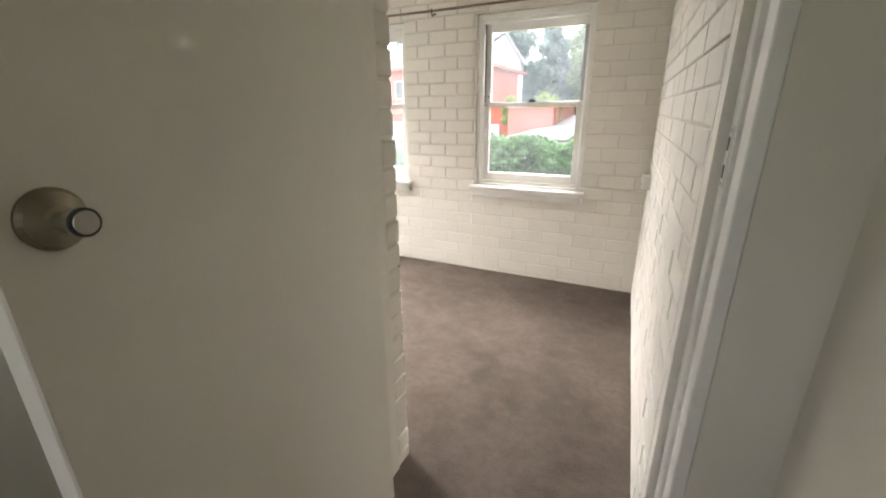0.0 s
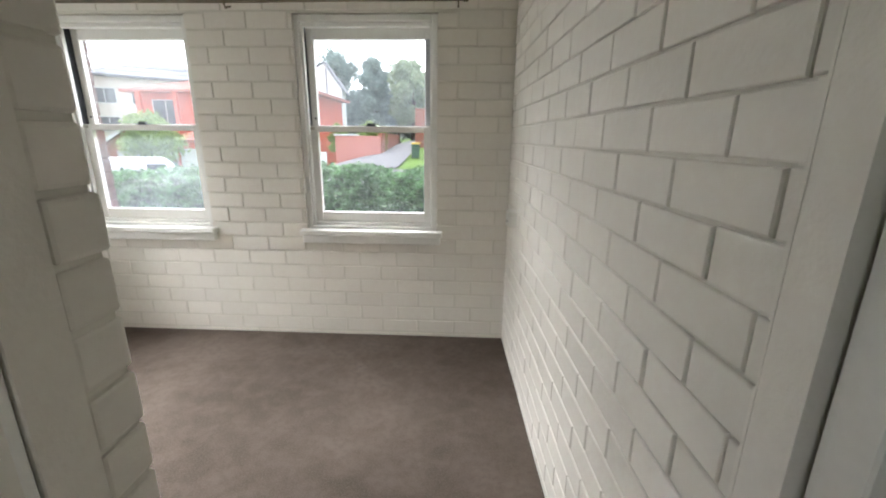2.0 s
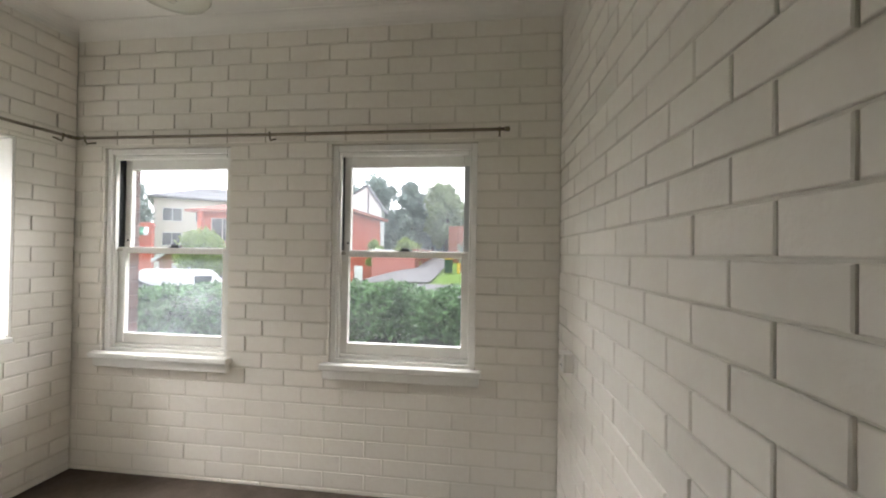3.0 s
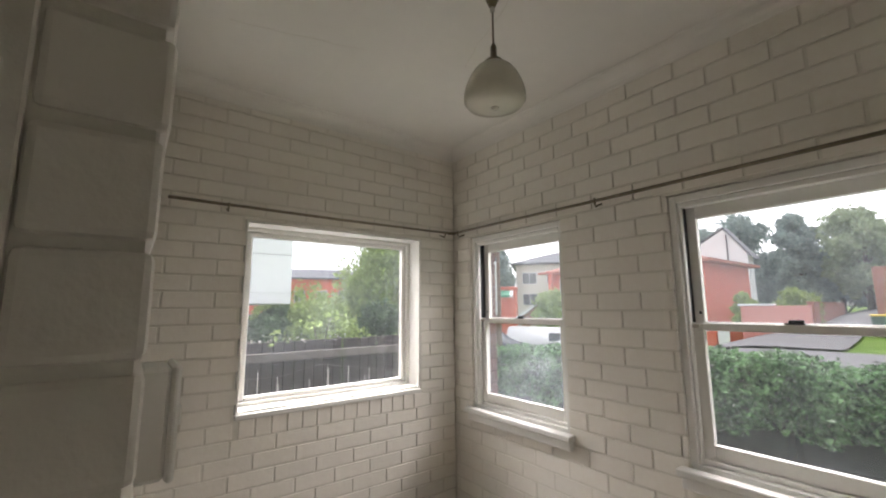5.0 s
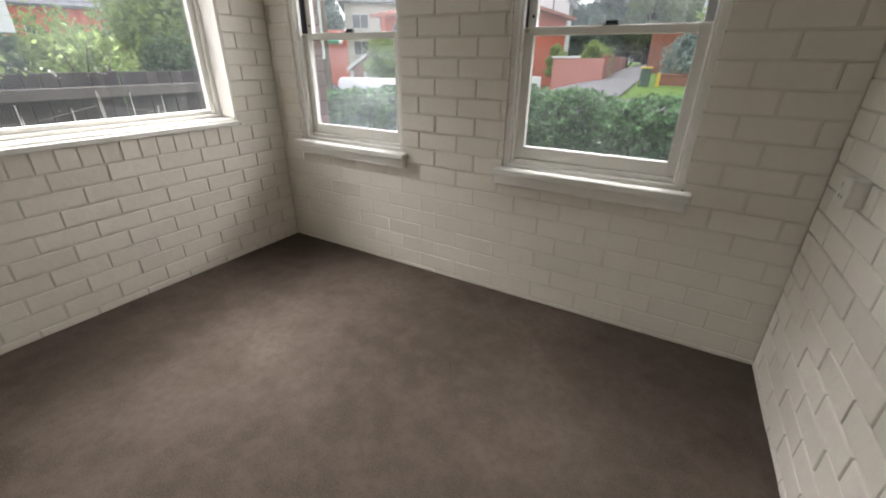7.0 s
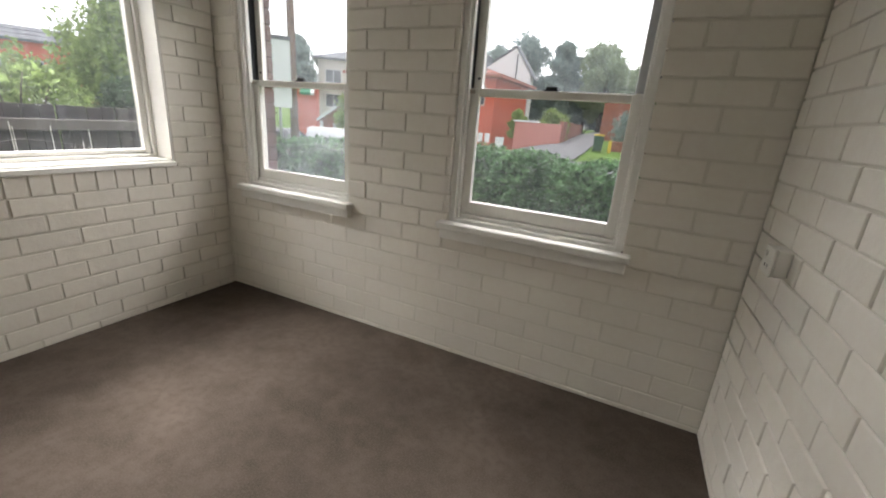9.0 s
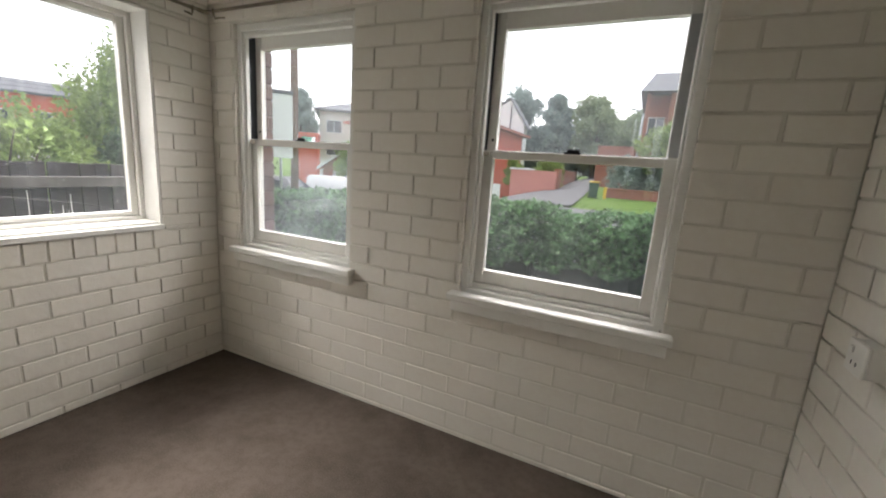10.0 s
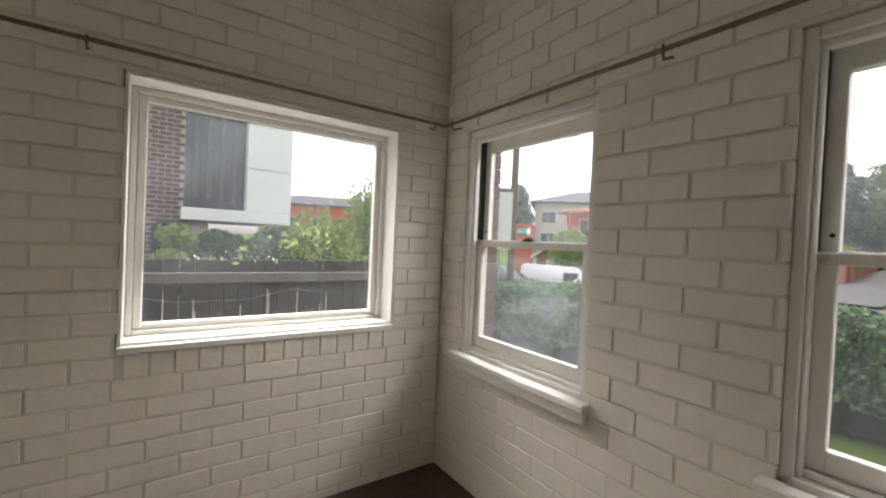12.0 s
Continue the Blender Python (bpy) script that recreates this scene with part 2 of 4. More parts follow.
# coved cornice
def cove(name, a, b, inward):
    bm = bmesh.new()
    a, b, inward = Vector(a), Vector(b), Vector(inward)
    prof = [(0.004 + 0.07 * (1 - math.cos(t)), -0.004 - 0.07 * (1 - math.sin(t))) for t in [k * math.pi / 12 for k in range(7)]]
    prof = [(0.0, 0.0), (0.0, -0.078)] + prof + [(0.078, 0.0)]
    rows = [[bm.verts.new(p + inward * x + Vector((0, 0, z))) for x, z in prof] for p in (a, b)]
    for k in range(len(prof)):
        bm.faces.new((rows[0][k], rows[0][(k + 1) % len(prof)], rows[1][(k + 1) % len(prof)], rows[1][k]))
    bm.faces.new(rows[0]); bm.faces.new(rows[1])
    ob = part(name, bm, CEILING)
    return tagged(ob, "small off-white plaster cove under the ceiling", "trim", kind="structure")


cove("trim_north", (0, NORTH_Y, HEIGHT), (EAST_X, NORTH_Y, HEIGHT), (0, -1, 0))
cove("trim_west", (0, SOUTH_Y, HEIGHT), (0, NORTH_Y, HEIGHT), (1, 0, 0))

# hall around and behind the doorway
HALL_E = 3.01
# the south wall is unseen; its opening is added to let fill light in
for name_, b_ in (("wall_hall_east", ((HALL_E, HALL_E + 0.15, -1.6, 0.6765, 0, HEIGHT),)), ("wall_hall_west", ((1.1, 1.25, -1.6, SOUTH_Y - 0.147, 0, HEIGHT),)),
                  ("wall_hall_south", ((1.25, 1.8, -1.6, -1.45, 0, HEIGHT), (2.3, HALL_E, -1.6, -1.45, 0, HEIGHT), (1.8, 2.3, -1.6, -1.45, 2.0, HEIGHT), (1.8, 2.3, -1.6, -1.45, 0, 0.9)))):
    tagged(part(name_, boxes(*b_), PLASTER), "plain cream-painted plaster wall of the hall", "wall", kind="structure")


# ---- door frame and door ----
def jamb_bm(side):
    """Lining with grooves, a rebate and a bead, as one upright; side -1 faces west."""
    bm = bmesh.new()
    steps = ((0.010, 0.828, 0.8515), (0.031, 0.7725, 0.8275), (0.014, 0.7575, 0.772), (0.024, 0.7465, 0.757), (0.014, 0.740, 0.746), (0.026, 0.675, 0.7395))
    if side > 0:
        steps = ((0.014, 0.790, 0.7985), (0.022, 0.688, 0.7895))
    for depth, y0, y1 in steps:
        a, b = sorted((0.0, side * depth))
        box(bm, a, b, y0, y1, 0, 2.03, bevel=0.003)
    return bm


frame_door = thing("door_1", "white gloss-painted timber frame of an open doorway", "door frame", kind="structure")
JAMB_R = 2.876
left = part("jamb", jamb_bm(1), TRIM, frame_door)
left.location = (DOOR_L - 0.023, 0, 0)
right = part("jamb", jamb_bm(-1), TRIM, frame_door)
right.location = (JAMB_R, 0, 0)
part("head", boxes((DOOR_L - 0.02, JAMB_R, 0.690, 0.800, 2.0305, 2.062), bevel=0.004), TRIM, frame_door)
rr = random.Random(19)
rows = [(1.9465, 2.005, 0.0, 0.03, 0.0, HEIGHT)] + [(1.944 - rr.random() ** 2 * 0.034, 1.9468, -0.0008, 0.02, max(0.0, 0.035 + 0.0835 * k), min(HEIGHT, 0.035 + 0.0835 * (k + 1))) for k in range(-1, 31)]
filler = part("plaster_return", boxes(*(r for r in rows if r[5] - r[4] > 0.01)), PAINT, frame_door)
filler.matrix_world = EAST
part("plaster_return", boxes((DOOR_L - 0.10, DOOR_L + 0.0018, SOUTH_Y - 0.1405, SOUTH_Y - 0.0735, 0, HEIGHT), bevel=0.0015), PAINT, frame_door)
hall_fill = part("wall_doorway", boxes((JAMB_R + 0.0005, HALL_E + 0.12, 0.677, 0.8515, 0, HEIGHT), (1.25, DOOR_L - 0.0235, 0.690, SOUTH_Y - 0.141, 0, HEIGHT),
                                       (DOOR_L - 0.0235, JAMB_R, 0.692, SOUTH_Y - 0.141, 2.0625, HEIGHT)), PLASTER)
tagged(hall_fill, "cream-painted plaster round the doorway on the hall side", "wall", kind="structure")

# strike plate on the right jamb
strike = part("strike_plate", boxes((-0.0025, 0, -0.0125, 0.0125, -0.056, 0.056), bevel=0.001), PLASTIC, frame_door, "paint-smeared metal strike plate")
strike.location = (JAMB_R - 0.0313, 0.789, 1.157)
for dz in (0.024, -0.026):
    part("latch_hole", boxes((-0.0040, -0.0030, -0.006, 0.006, dz - 0.012, dz + 0.012)), DARK, strike)
for dz in (0.047, -0.047):
    part("screw", lathe(bmesh.new(), [(0.004, -0.0008), (0.004, 0.0006)], 10, Matrix.Translation((-0.0032, 0, dz)) @ Matrix.Rotation(math.pi / 2, 4, "Y")), CHROME, strike)

# the leaf stands open into the hall
door = thing("door", "open flush door, cream satin paint, with a round privacy lock", "door", pose(2.088, 0.7328, 0, 0, 0, DOOR_TURN))
leaf = part("leaf", boxes((0.0, 0.730, -0.0175, 0.0175, 0.012, 2.02), bevel=0.0025), DOOR, door)
lock = part("rose", lathe(bmesh.new(), [(0.0, 0.0), (0.031, 0.0), (0.031, 0.003), (0.027, 0.008), (0.014, 0.013), (0.0, 0.014)], 28, pose(0.675, 0.0175, 1.147, -90)), ROSE, door, "tarnished nickel lock rose")
part("knob", lathe(bmesh.new(), [(0.0, 0.0), (0.008, 0.0), (0.008, 0.018), (0.012, 0.022), (0.013, 0.034), (0.011, 0.039), (0.0, 0.040)], 20, pose(0.675, 0.027, 1.147, -90)), CHROME, lock)
part("knob_ring", lathe(bmesh.new(), [(0.0118, 0.0335), (0.0140, 0.034), (0.0140, 0.0375), (0.0112, 0.038)], 20, pose(0.675, 0.027, 1.147, -90)), DARK, lock)
part("keyhole", lathe(bmesh.new(), [(0.0, 0.0), (0.005, 0.0), (0.005, 0.0015), (0.0, 0.0015)], 12, pose(0.692, 0.0255, 1.147, -90)), DARK, lock)
for z in (0.25, 1.02, 1.80):
    part("hinge", lathe(bmesh.new(), [(0.006, -0.045), (0.006, 0.045)], 10, pose(-0.006, -0.020, z)), CHROME, door)


# ---- windows ----
def profile_frame(x0, x1, z0, z1, width, y0, y1, bevel=0.003, sides="lrtb", top=None, bottom=None):
    """Four mitre-free members of a rectangular frame, as separate bars."""
    top, bottom = top or width, bottom or width
    rows = []
    if "l" in sides:
        rows.append(("stile", (x0, x0 + width, y0, y1, z0, z1)))
    if "r" in sides:
        rows.append(("stile", (x1 - width, x1, y0, y1, z0, z1)))
    if "t" in sides:
        rows.append(("rail", (x0 + width, x1 - width, y0 + 0.0005, y1 - 0.0005, z1 - top, z1)))
    if "b" in sides:
        rows.append(("rail", (x0 + width, x1 - width, y0 + 0.0005, y1 - 0.0005, z0, z0 + bottom)))
    return rows


def pane(parent, x0, x1, y, z0, z1, mat):
    ob = part("pane", boxes((x0, x1, y - 0.002, y + 0.002, z0, z1)), mat, parent)
    ob.visible_shadow = False
    return ob


def sash_window(name, o, label, upper_glass, lower_glass, shaded=False):
    """A double-hung timber window in the opening o = (x0, x1, z0, z1) of the north wall; depth grows outwards."""
    x0, x1, z0, z1 = o
    win = thing(name, label, "window", NORTH.copy(), kind="structure")
    sill_z = 0.695
    # lining, set a little behind the brick face
    for n_, b in profile_frame(x0, x1, sill_z, z1, 0.030, 0.020, 0.150, sides="lrt", top=0.034):
        part("window_frame", boxes(b, bevel=0.003), TRIM, win)
    for n_, b in profile_frame(x0 + 0.030, x1 - 0.030, sill_z, z1 - 0.034, 0.012, 0.034, 0.062, sides="lrt", top=0.024):
        part("stop_bead", boxes(b, bevel=0.004), TRIM, win)
    # black balance channels beside the upper sash
    mid = 1.272
    for a in (x0 + 0.0302, x1 - 0.0342):
        part("balance_channel", boxes((a, a + 0.004, 0.0625, 0.148, mid + 0.02, z1 - 0.035)), DARK, win)
    # upper sash (outer track)
    up = part("upper_sash", boxes(*(b for _, b in profile_frame(x0 + 0.0345, x1 - 0.0345, mid - 0.012, z1 - 0.036, 0.040, 0.104, 0.138, top=0.068, bottom=0.034)), bevel=0.003), TRIM, win)
    # added grey strip over the right stile, in place of its backlit shade
    if shaded:
        for a in (x1 - 0.0725,):
            part("balance_cover", boxes((a, a + 0.038, 0.0985, 0.1035, mid + 0.024, z1 - 0.105), bevel=0.001), STILE_SHADE, win, "grey strip standing in for shade on the sash stile")
    pane(up, x0 + 0.070, x1 - 0.070, 0.122, mid + 0.012, z1 - 0.097, upper_glass)
    # lower sash (inner track)
    low = part("lower_sash", boxes(*(b for _, b in profile_frame(x0 + 0.034, x1 - 0.034, sill_z + 0.035, mid + 0.018, 0.046, 0.064, 0.098, top=0.032, bottom=0.058)), bevel=0.003), TRIM, win)
    pane(low, x0 + 0.073, x1 - 0.073, 0.082, sill_z + 0.088, mid - 0.008, lower_glass)
    # latch on the meeting rail, small pivot catch at its end
    cx = (x0 + x1) / 2
    latch = part("latch", boxes((cx - 0.032, cx + 0.032, 0.066, 0.092, mid + 0.0185, mid + 0.024), (cx - 0.020, cx + 0.026, 0.070, 0.086, mid + 0.024, mid + 0.036), bevel=0.002), DARK, win, "black metal sash latch")
    part("catch", boxes((x0 + 0.018, x0 + 0.066, 0.052, 0.064, mid - 0.004, mid + 0.012), bevel=0.002), CHROME, win, "small metal sash catch")
    part("bolt", lathe(bmesh.new(), [(0.006, 0), (0.006, 0.004)], 10, pose(x0 + 0.060, 0.104, mid + 0.062, 90)), DARK, win)
    # stepped inner sill, sill board and apron
    part("sub_sill", boxes((x0 + 0.006, x1 - 0.006, 0.020, 0.150, sill_z - 0.02, sill_z + 0.014), (x0 + 0.030, x1 - 0.030, 0.046, 0.148, sill_z + 0.0142, sill_z + 0.034), bevel=0.003), TRIM, win)
    part("window_sill", boxes((x0 - 0.034, x1 + 0.034, -0.052, 0.004, sill_z - 0.032, sill_z), bevel=0.005), TRIM, win)
    part("apron", boxes((x0 - 0.022, x1 + 0.022, -0.030, 0.004, sill_z - 0.082, sill_z - 0.033), bevel=0.004), TRIM, win)
    part("outer_sill", boxes((x0 - 0.02, x1 + 0.02, 0.152, 0.36, sill_z - 0.06, sill_z - 0.005), bevel=0.004), RED_BRICK, win)
    return win


sash_window("window_1", WIN_1, "white timber sash window with a hazy lower pane", GLASS_UPPER, GLASS_HAZY)
sash_window("window_2", WIN_2, "white timber sash window with a black latch", GLASS_UPPER, GLASS, shaded=True)

# fixed window in the west wall
win3 = thing("window_3", "white timber fixed window with one rain-streaked pane", "window", WEST.copy(), kind="structure")
y0, y1, z0, z1 = WIN_3
for n_, b in profile_frame(y0, y1, z0 + 0.012, z1, 0.012, 0.003, 0.150, sides="lrt"):
    part("reveal", boxes(b, bevel=0.002), TRIM, win3)
for n_, b in profile_frame(y0 + 0.0125, y1 - 0.0125, z0 + 0.024, z1 - 0.0125, 0.022, 0.128, 0.195, sides="lrtb", top=0.024, bottom=0.020):
    part("window_frame", boxes(b, bevel=0.003), TRIM, win3)
for n_, b in profile_frame(y0 + 0.035, y1 - 0.035, z0 + 0.0445, z1 - 0.037, 0.032, 0.146, 0.186, sides="lrtb", top=0.028, bottom=0.024):
    part("sash_bar", boxes(b, bevel=0.004), TRIM, win3)
pane(win3, y0 + 0.063, y1 - 0.063, 0.166, z0 + 0.064, z1 - 0.062, GLASS_WEST)
part("window_sill", boxes((y0 - 0.003, y1 + 0.003, -0.010, 0.020, z0 - 0.016, z0 + 0.0115), (y0 + 0.001, y1 - 0.001, 0.0205, 0.195, z0 - 0.004, z0 + 0.0235), bevel=0.004), TRIM, win3)


# ---- curtain rods ----
def bracket(parent, p, out):
    """A hooked wall bracket at p on the wall; out points into the room."""
    p, out = Vector(p), Vector(out)
    bm = tube(bmesh.new(), [p - Vector((0, 0, 0.012)), p + out * 0.03 - Vector((0, 0, 0.022)), p + out * 0.054 - Vector((0, 0, 0.034)), p + out * 0.062 - Vector((0, 0, 0.022)), p + out * 0.066 + Vector((0, 0, 0.010))], 0.0048, 6)
    part("bracket", bm, BRONZE, parent, smooth=True)


ROD_Z = 1.905
rod_n = thing("curtain_rod", "thin dull-brass curtain rod above two sash windows", "curtain rod", pose(0, 0, 0), group="curtain rods")
part("rod", tube(bmesh.new(), [(0.085, NORTH_Y - 0.058, ROD_Z), (1.2, NORTH_Y - 0.058, ROD_Z - 0.004), (2.475, NORTH_Y - 0.058, ROD_Z)], 0.008, 10), ROD, rod_n, smooth=True)
part("finial", lathe(bmesh.new(), [(0.008, 0), (0.012, 0.002), (0.012, 0.022), (0.007, 0.026)], 12, pose(2.470, NORTH_Y - 0.058, ROD_Z, 0, 90)), BRONZE, rod_n)
for x in (0.125, 1.235, 2.445):
    bracket(rod_n, (x, NORTH_Y, ROD_Z), (0, -1, 0))
rod_w = thing("curtain_rod", "thin dull-brass curtain rod above the fixed window", "curtain rod", pose(0, 0, 0), group="curtain rods")
part("rod", tube(bmesh.new(), [(0.058, 1.02, ROD_Z), (0.058, 1.9, ROD_Z - 0.004), (0.058, NORTH_Y - 0.085, ROD_Z)], 0.008, 10), ROD, rod_w, smooth=True)
part("corner_joint", tube(bmesh.new(), [(0.058, NORTH_Y - 0.10, ROD_Z), (0.058, NORTH_Y - 0.07, ROD_Z), (0.07, NORTH_Y - 0.058, ROD_Z), (0.084, NORTH_Y - 0.058, ROD_Z)], 0.010, 10), BRONZE, rod_w, smooth=True)
for y in (1.285, NORTH_Y - 0.13):
    bracket(rod_w, (0, y, ROD_Z), (1, 0, 0))

# ---- pendant lamp ----
LX, LY = PENDANT
lamp = thing("pendant_lamp", "bronze ceiling cone with a cream opal glass shade", "lamp", pose(LX, LY, HEIGHT))
part("ceiling_cone", lathe(bmesh.new(), [(0.0, 0.0), (0.052, 0.0), (0.056, -0.012), (0.050, -0.030), (0.012, -0.125), (0.0, -0.127)], 28), BRONZE, lamp, smooth=True)
part("hook", lathe(bmesh.new(), [(0.004, -0.125), (0.010, -0.134), (0.010, -0.142), (0.004, -0.150)], 12), CHROME, lamp)
part("cord", tube(bmesh.new(), [(0, 0, -0.12), (0, 0, -0.285)], 0.0035, 8), ROD, lamp, smooth=True)
part("holder", lathe(bmesh.new(), [(0.0, -0.272), (0.006, -0.272), (0.011, -0.284), (0.0115, -0.334), (0.030, -0.337), (0.035, -0.343), (0.035, -0.348), (0.0, -0.349)], 20), BRONZE, lamp, smooth=True)
part("shade", lathe(bmesh.new(), [(0.030, -0.348), (0.044, -0.353), (0.064, -0.370), (0.084, -0.398), (0.099, -0.432), (0.107, -0.466), (0.107, -0.488), (0.096, -0.503), (0.060, -0.511), (0.0, -0.513)], 32), OPAL, lamp, "cream opal glass bell shade", smooth=True)
part("shade_boss", lathe(bmesh.new(), [(0.0, -0.520), (0.010, -0.519), (0.014, -0.512), (0.0, -0.511)], 14), OPAL, lamp, smooth=True)
# rough patch of plaster round the ceiling cone
rr = random.Random(27)
for k in range(7):
    a0, r0 = rr.uniform(0, 6.28), rr.uniform(0.07, 0.15)
    pts = [(LX + (r0 + rr.uniform(-0.008, 0.008)) * math.cos(a0 + 0.16 * j), LY + (r0 + rr.uniform(-0.008, 0.008)) * math.sin(a0 + 0.16 * j), HEIGHT - 0.0003) for j in range(rr.randint(4, 8))]
    part("plaster_ridge", tube(bmesh.new(), pts, 0.0016, 4), CEILING, ceiling)

# hairline cracks in the ceiling plaster
rr = random.Random(21)
for x, y, dx, dy, n_ in ((0.62, 1.15, 0.02, 0.07, 9), (1.10, 1.50, 0.03, 0.05, 8), (1.55, 1.75, 0.07, 0.03, 9), (1.40, 2.00, -0.06, 0.02, 9), (2.05, 1.55, 0.02, 0.09, 7)):
    pts = []
    for k in range(n_):
        pts.append((x, y, HEIGHT - 0.0002))
        x, y = x + dx + rr.uniform(-0.012, 0.012), y + dy + rr.uniform(-0.012, 0.012)
    part("crack", tube(bmesh.new(), pts, 0.0011, 4), MORTAR, ceiling)

# dried specks and leaf bits on the fixed pane
rr = random.Random(22)
bm = bmesh.new()
for k in range(46):
    y, z = WIN_3[0] + rr.uniform(0.09, 1.05), WIN_3[2] + 0.08 + 0.8 * rr.random() ** 1.8
    a, h = rr.uniform(0.0008, 0.0034), rr.uniform(0.0007, 0.0022)
    box(bm, y - a, y + a, 0.1625, 0.1632, z - h, z + h)
for k in range(9):
    y = WIN_3[0] + rr.uniform(0.12, 0.95)
    box(bm, y - 0.0012, y + 0.0012, 0.1625, 0.163, WIN_3[2] + 0.068, WIN_3[2] + 0.08 + rr.uniform(0.02, 0.12))
tagged(part("dirt_speck", bm, PLASTIC, win3), kind="stuff")

# ---- socket on the east wall, switch on the south wall ----
def wall_plate(name, label, category, m, w, h, d, parts):
    ob = thing(name, label, category, m)
    part("mounting_box", boxes((-w / 2, w / 2, 0.0, d, -h / 2, h / 2), bevel=0.004), PLASTIC, ob)
    plate = part("face_plate", boxes((-w / 2 - 0.002, w / 2 + 0.002, d, d + 0.008, -h / 2 - 0.002, h / 2 + 0.002), bevel=0.003), PLASTIC, ob)
    for p_, b, mat_ in parts:
        part(p_, boxes(b, bevel=0.001), mat_, plate)
    return ob


socket_m = EAST @ pose(0.300, 0.0, 0.835, 0, 0, 180)
wall_plate("power_socket", "white surface-mounted single power socket on the brick wall", "power socket", socket_m, 0.078, 0.078, 0.038,
           [("switch", (0.010, 0.022, 0.046, 0.051, 0.008, 0.024), PLASTIC),
            ("slot", (-0.012, -0.009, 0.0461, 0.0466, -0.020, -0.010), DARK), ("slot", (0.009, 0.012, 0.0461, 0.0466, -0.020, -0.010), DARK)])
wall_plate("light_switch", "white surface-mounted light switch beside the doorway", "light switch", pose(1.86, SOUTH_Y, 1.254), 0.072, 0.106, 0.026,
           [("rocker", (-0.006, 0.006, 0.034, 0.039, -0.010, 0.010), PLASTIC)])

# ---- outdoors ----
def ease(v):
    v = max(0.0, min(1.0, v))
    return v * v * (3 - 2 * v)


def ground_z(x, y):
    """The street falls away gently to the north-west."""
    return -0.35 - 1.4 * ease((y - 9) / 11) * ease((-x - 3) / 8) + 0.036 * max(0.0, min(60.0, y - 24)) * ease((x + 12) / 6)


GRASS = material("lawn", (0.10, 0.17, 0.035), 0.95, grain=((0.8, 0.6, (0.14, 0.21, 0.05)), (30, 0.5, (0.06, 0.11, 0.02))), bump=((60, 0.8, 0.03),), spec=0.1)
ASPHALT = material("asphalt", (0.125, 0.125, 0.13), 0.9, grain=((0.6, 0.5, (0.11, 0.11, 0.11)), (40, 0.4, (0.08, 0.08, 0.08))), bump=((80, 0.4, 0.01),))
CONCRETE = material("concrete", (0.36, 0.34, 0.31), 0.9, grain=((1.2, 0.5, (0.28, 0.27, 0.25)),), bump=((50, 0.3, 0.006),))
HEDGE = material("hedge_leaves", (0.105, 0.20, 0.085), 0.22, grain=((3, 0.5, (0.16, 0.28, 0.12)), (9, 0.5, (0.05, 0.11, 0.045))), island=0.85)
# near-black on purpose: the shade inside and under the hedge, as colour
HEDGE_SHADE = material("hedge_core", (0.012, 0.022, 0.010), 0.9, grain=((8, 0.5, (0.02, 0.035, 0.015)),))
FOLIAGE = material("tree_leaves", (0.085, 0.135, 0.070), 0.7, grain=((0.5, 0.5, (0.11, 0.165, 0.08)),), island=0.4)
# next two are paler than real leaves: distance haze mixed into the colour
FOLIAGE_HAZED = material("far_tree_leaves", (0.25, 0.32, 0.30), 0.85, grain=((0.25, 0.6, (0.26, 0.32, 0.27)),), island=0.3)
FOLIAGE_HAZED_GREEN = material("pale_tree_leaves", (0.28, 0.345, 0.21), 0.85, grain=((0.3, 0.6, (0.32, 0.38, 0.23)),), island=0.3)
FOLIAGE_LIGHT = material("fresh_leaves", (0.25, 0.34, 0.11), 0.7, grain=((0.8, 0.5, (0.30, 0.36, 0.13)),), island=0.35)
BARK = material("bark", (0.09, 0.07, 0.055), 0.95, grain=((9, 0.6, (0.05, 0.04, 0.03)),), bump=((30, 0.6, 0.02),))
FENCE = material("weathered_fence_timber", (0.034, 0.027, 0.025), 0.9, grain=((6, 0.6, (0.020, 0.016, 0.016)), (22, 0.4, (0.055, 0.045, 0.041))), bump=((20, 0.3, 0.003),), obj_random=0.25)
RAIL = material("grey_fence_rail", (0.105, 0.092, 0.086), 0.9, grain=((8, 0.6, (0.065, 0.056, 0.053)),), bump=((20, 0.3, 0.003),))
POLE = material("timber_pole", (0.20, 0.125, 0.095), 0.9, grain=((5, 0.5, (0.14, 0.09, 0.07)),), bump=((40, 0.4, 0.01),))
HOUSE_RED = material("orange_red_render", (0.58, 0.150, 0.095), 0.85, grain=((0.7, 0.4, (0.50, 0.125, 0.08)), (9, 0.2, (0.60, 0.18, 0.12))), bump=((25, 0.2, 0.01),))
PINK = material("pink_render", (0.56, 0.25, 0.21), 0.85, grain=((0.8, 0.4, (0.44, 0.17, 0.14)),), bump=((25, 0.2, 0.01),))
TILE = material("terracotta_tiles", (0.33, 0.12, 0.085), 0.8, grain=((1.2, 0.5, (0.26, 0.09, 0.07)),), island=0.25, bump=((12, 0.3, 0.02),))
BRICK_WALL = material("red_garden_brick", (0.33, 0.135, 0.09), 0.9, grain=((2, 0.5, (0.19, 0.08, 0.06)), (20, 0.4, (0.30, 0.14, 0.10))), bump=((20, 0.4, 0.02),))
RENDER = material("pale_render", (0.66, 0.63, 0.57), 0.85, grain=((0.5, 0.4, (0.58, 0.55, 0.50)),))
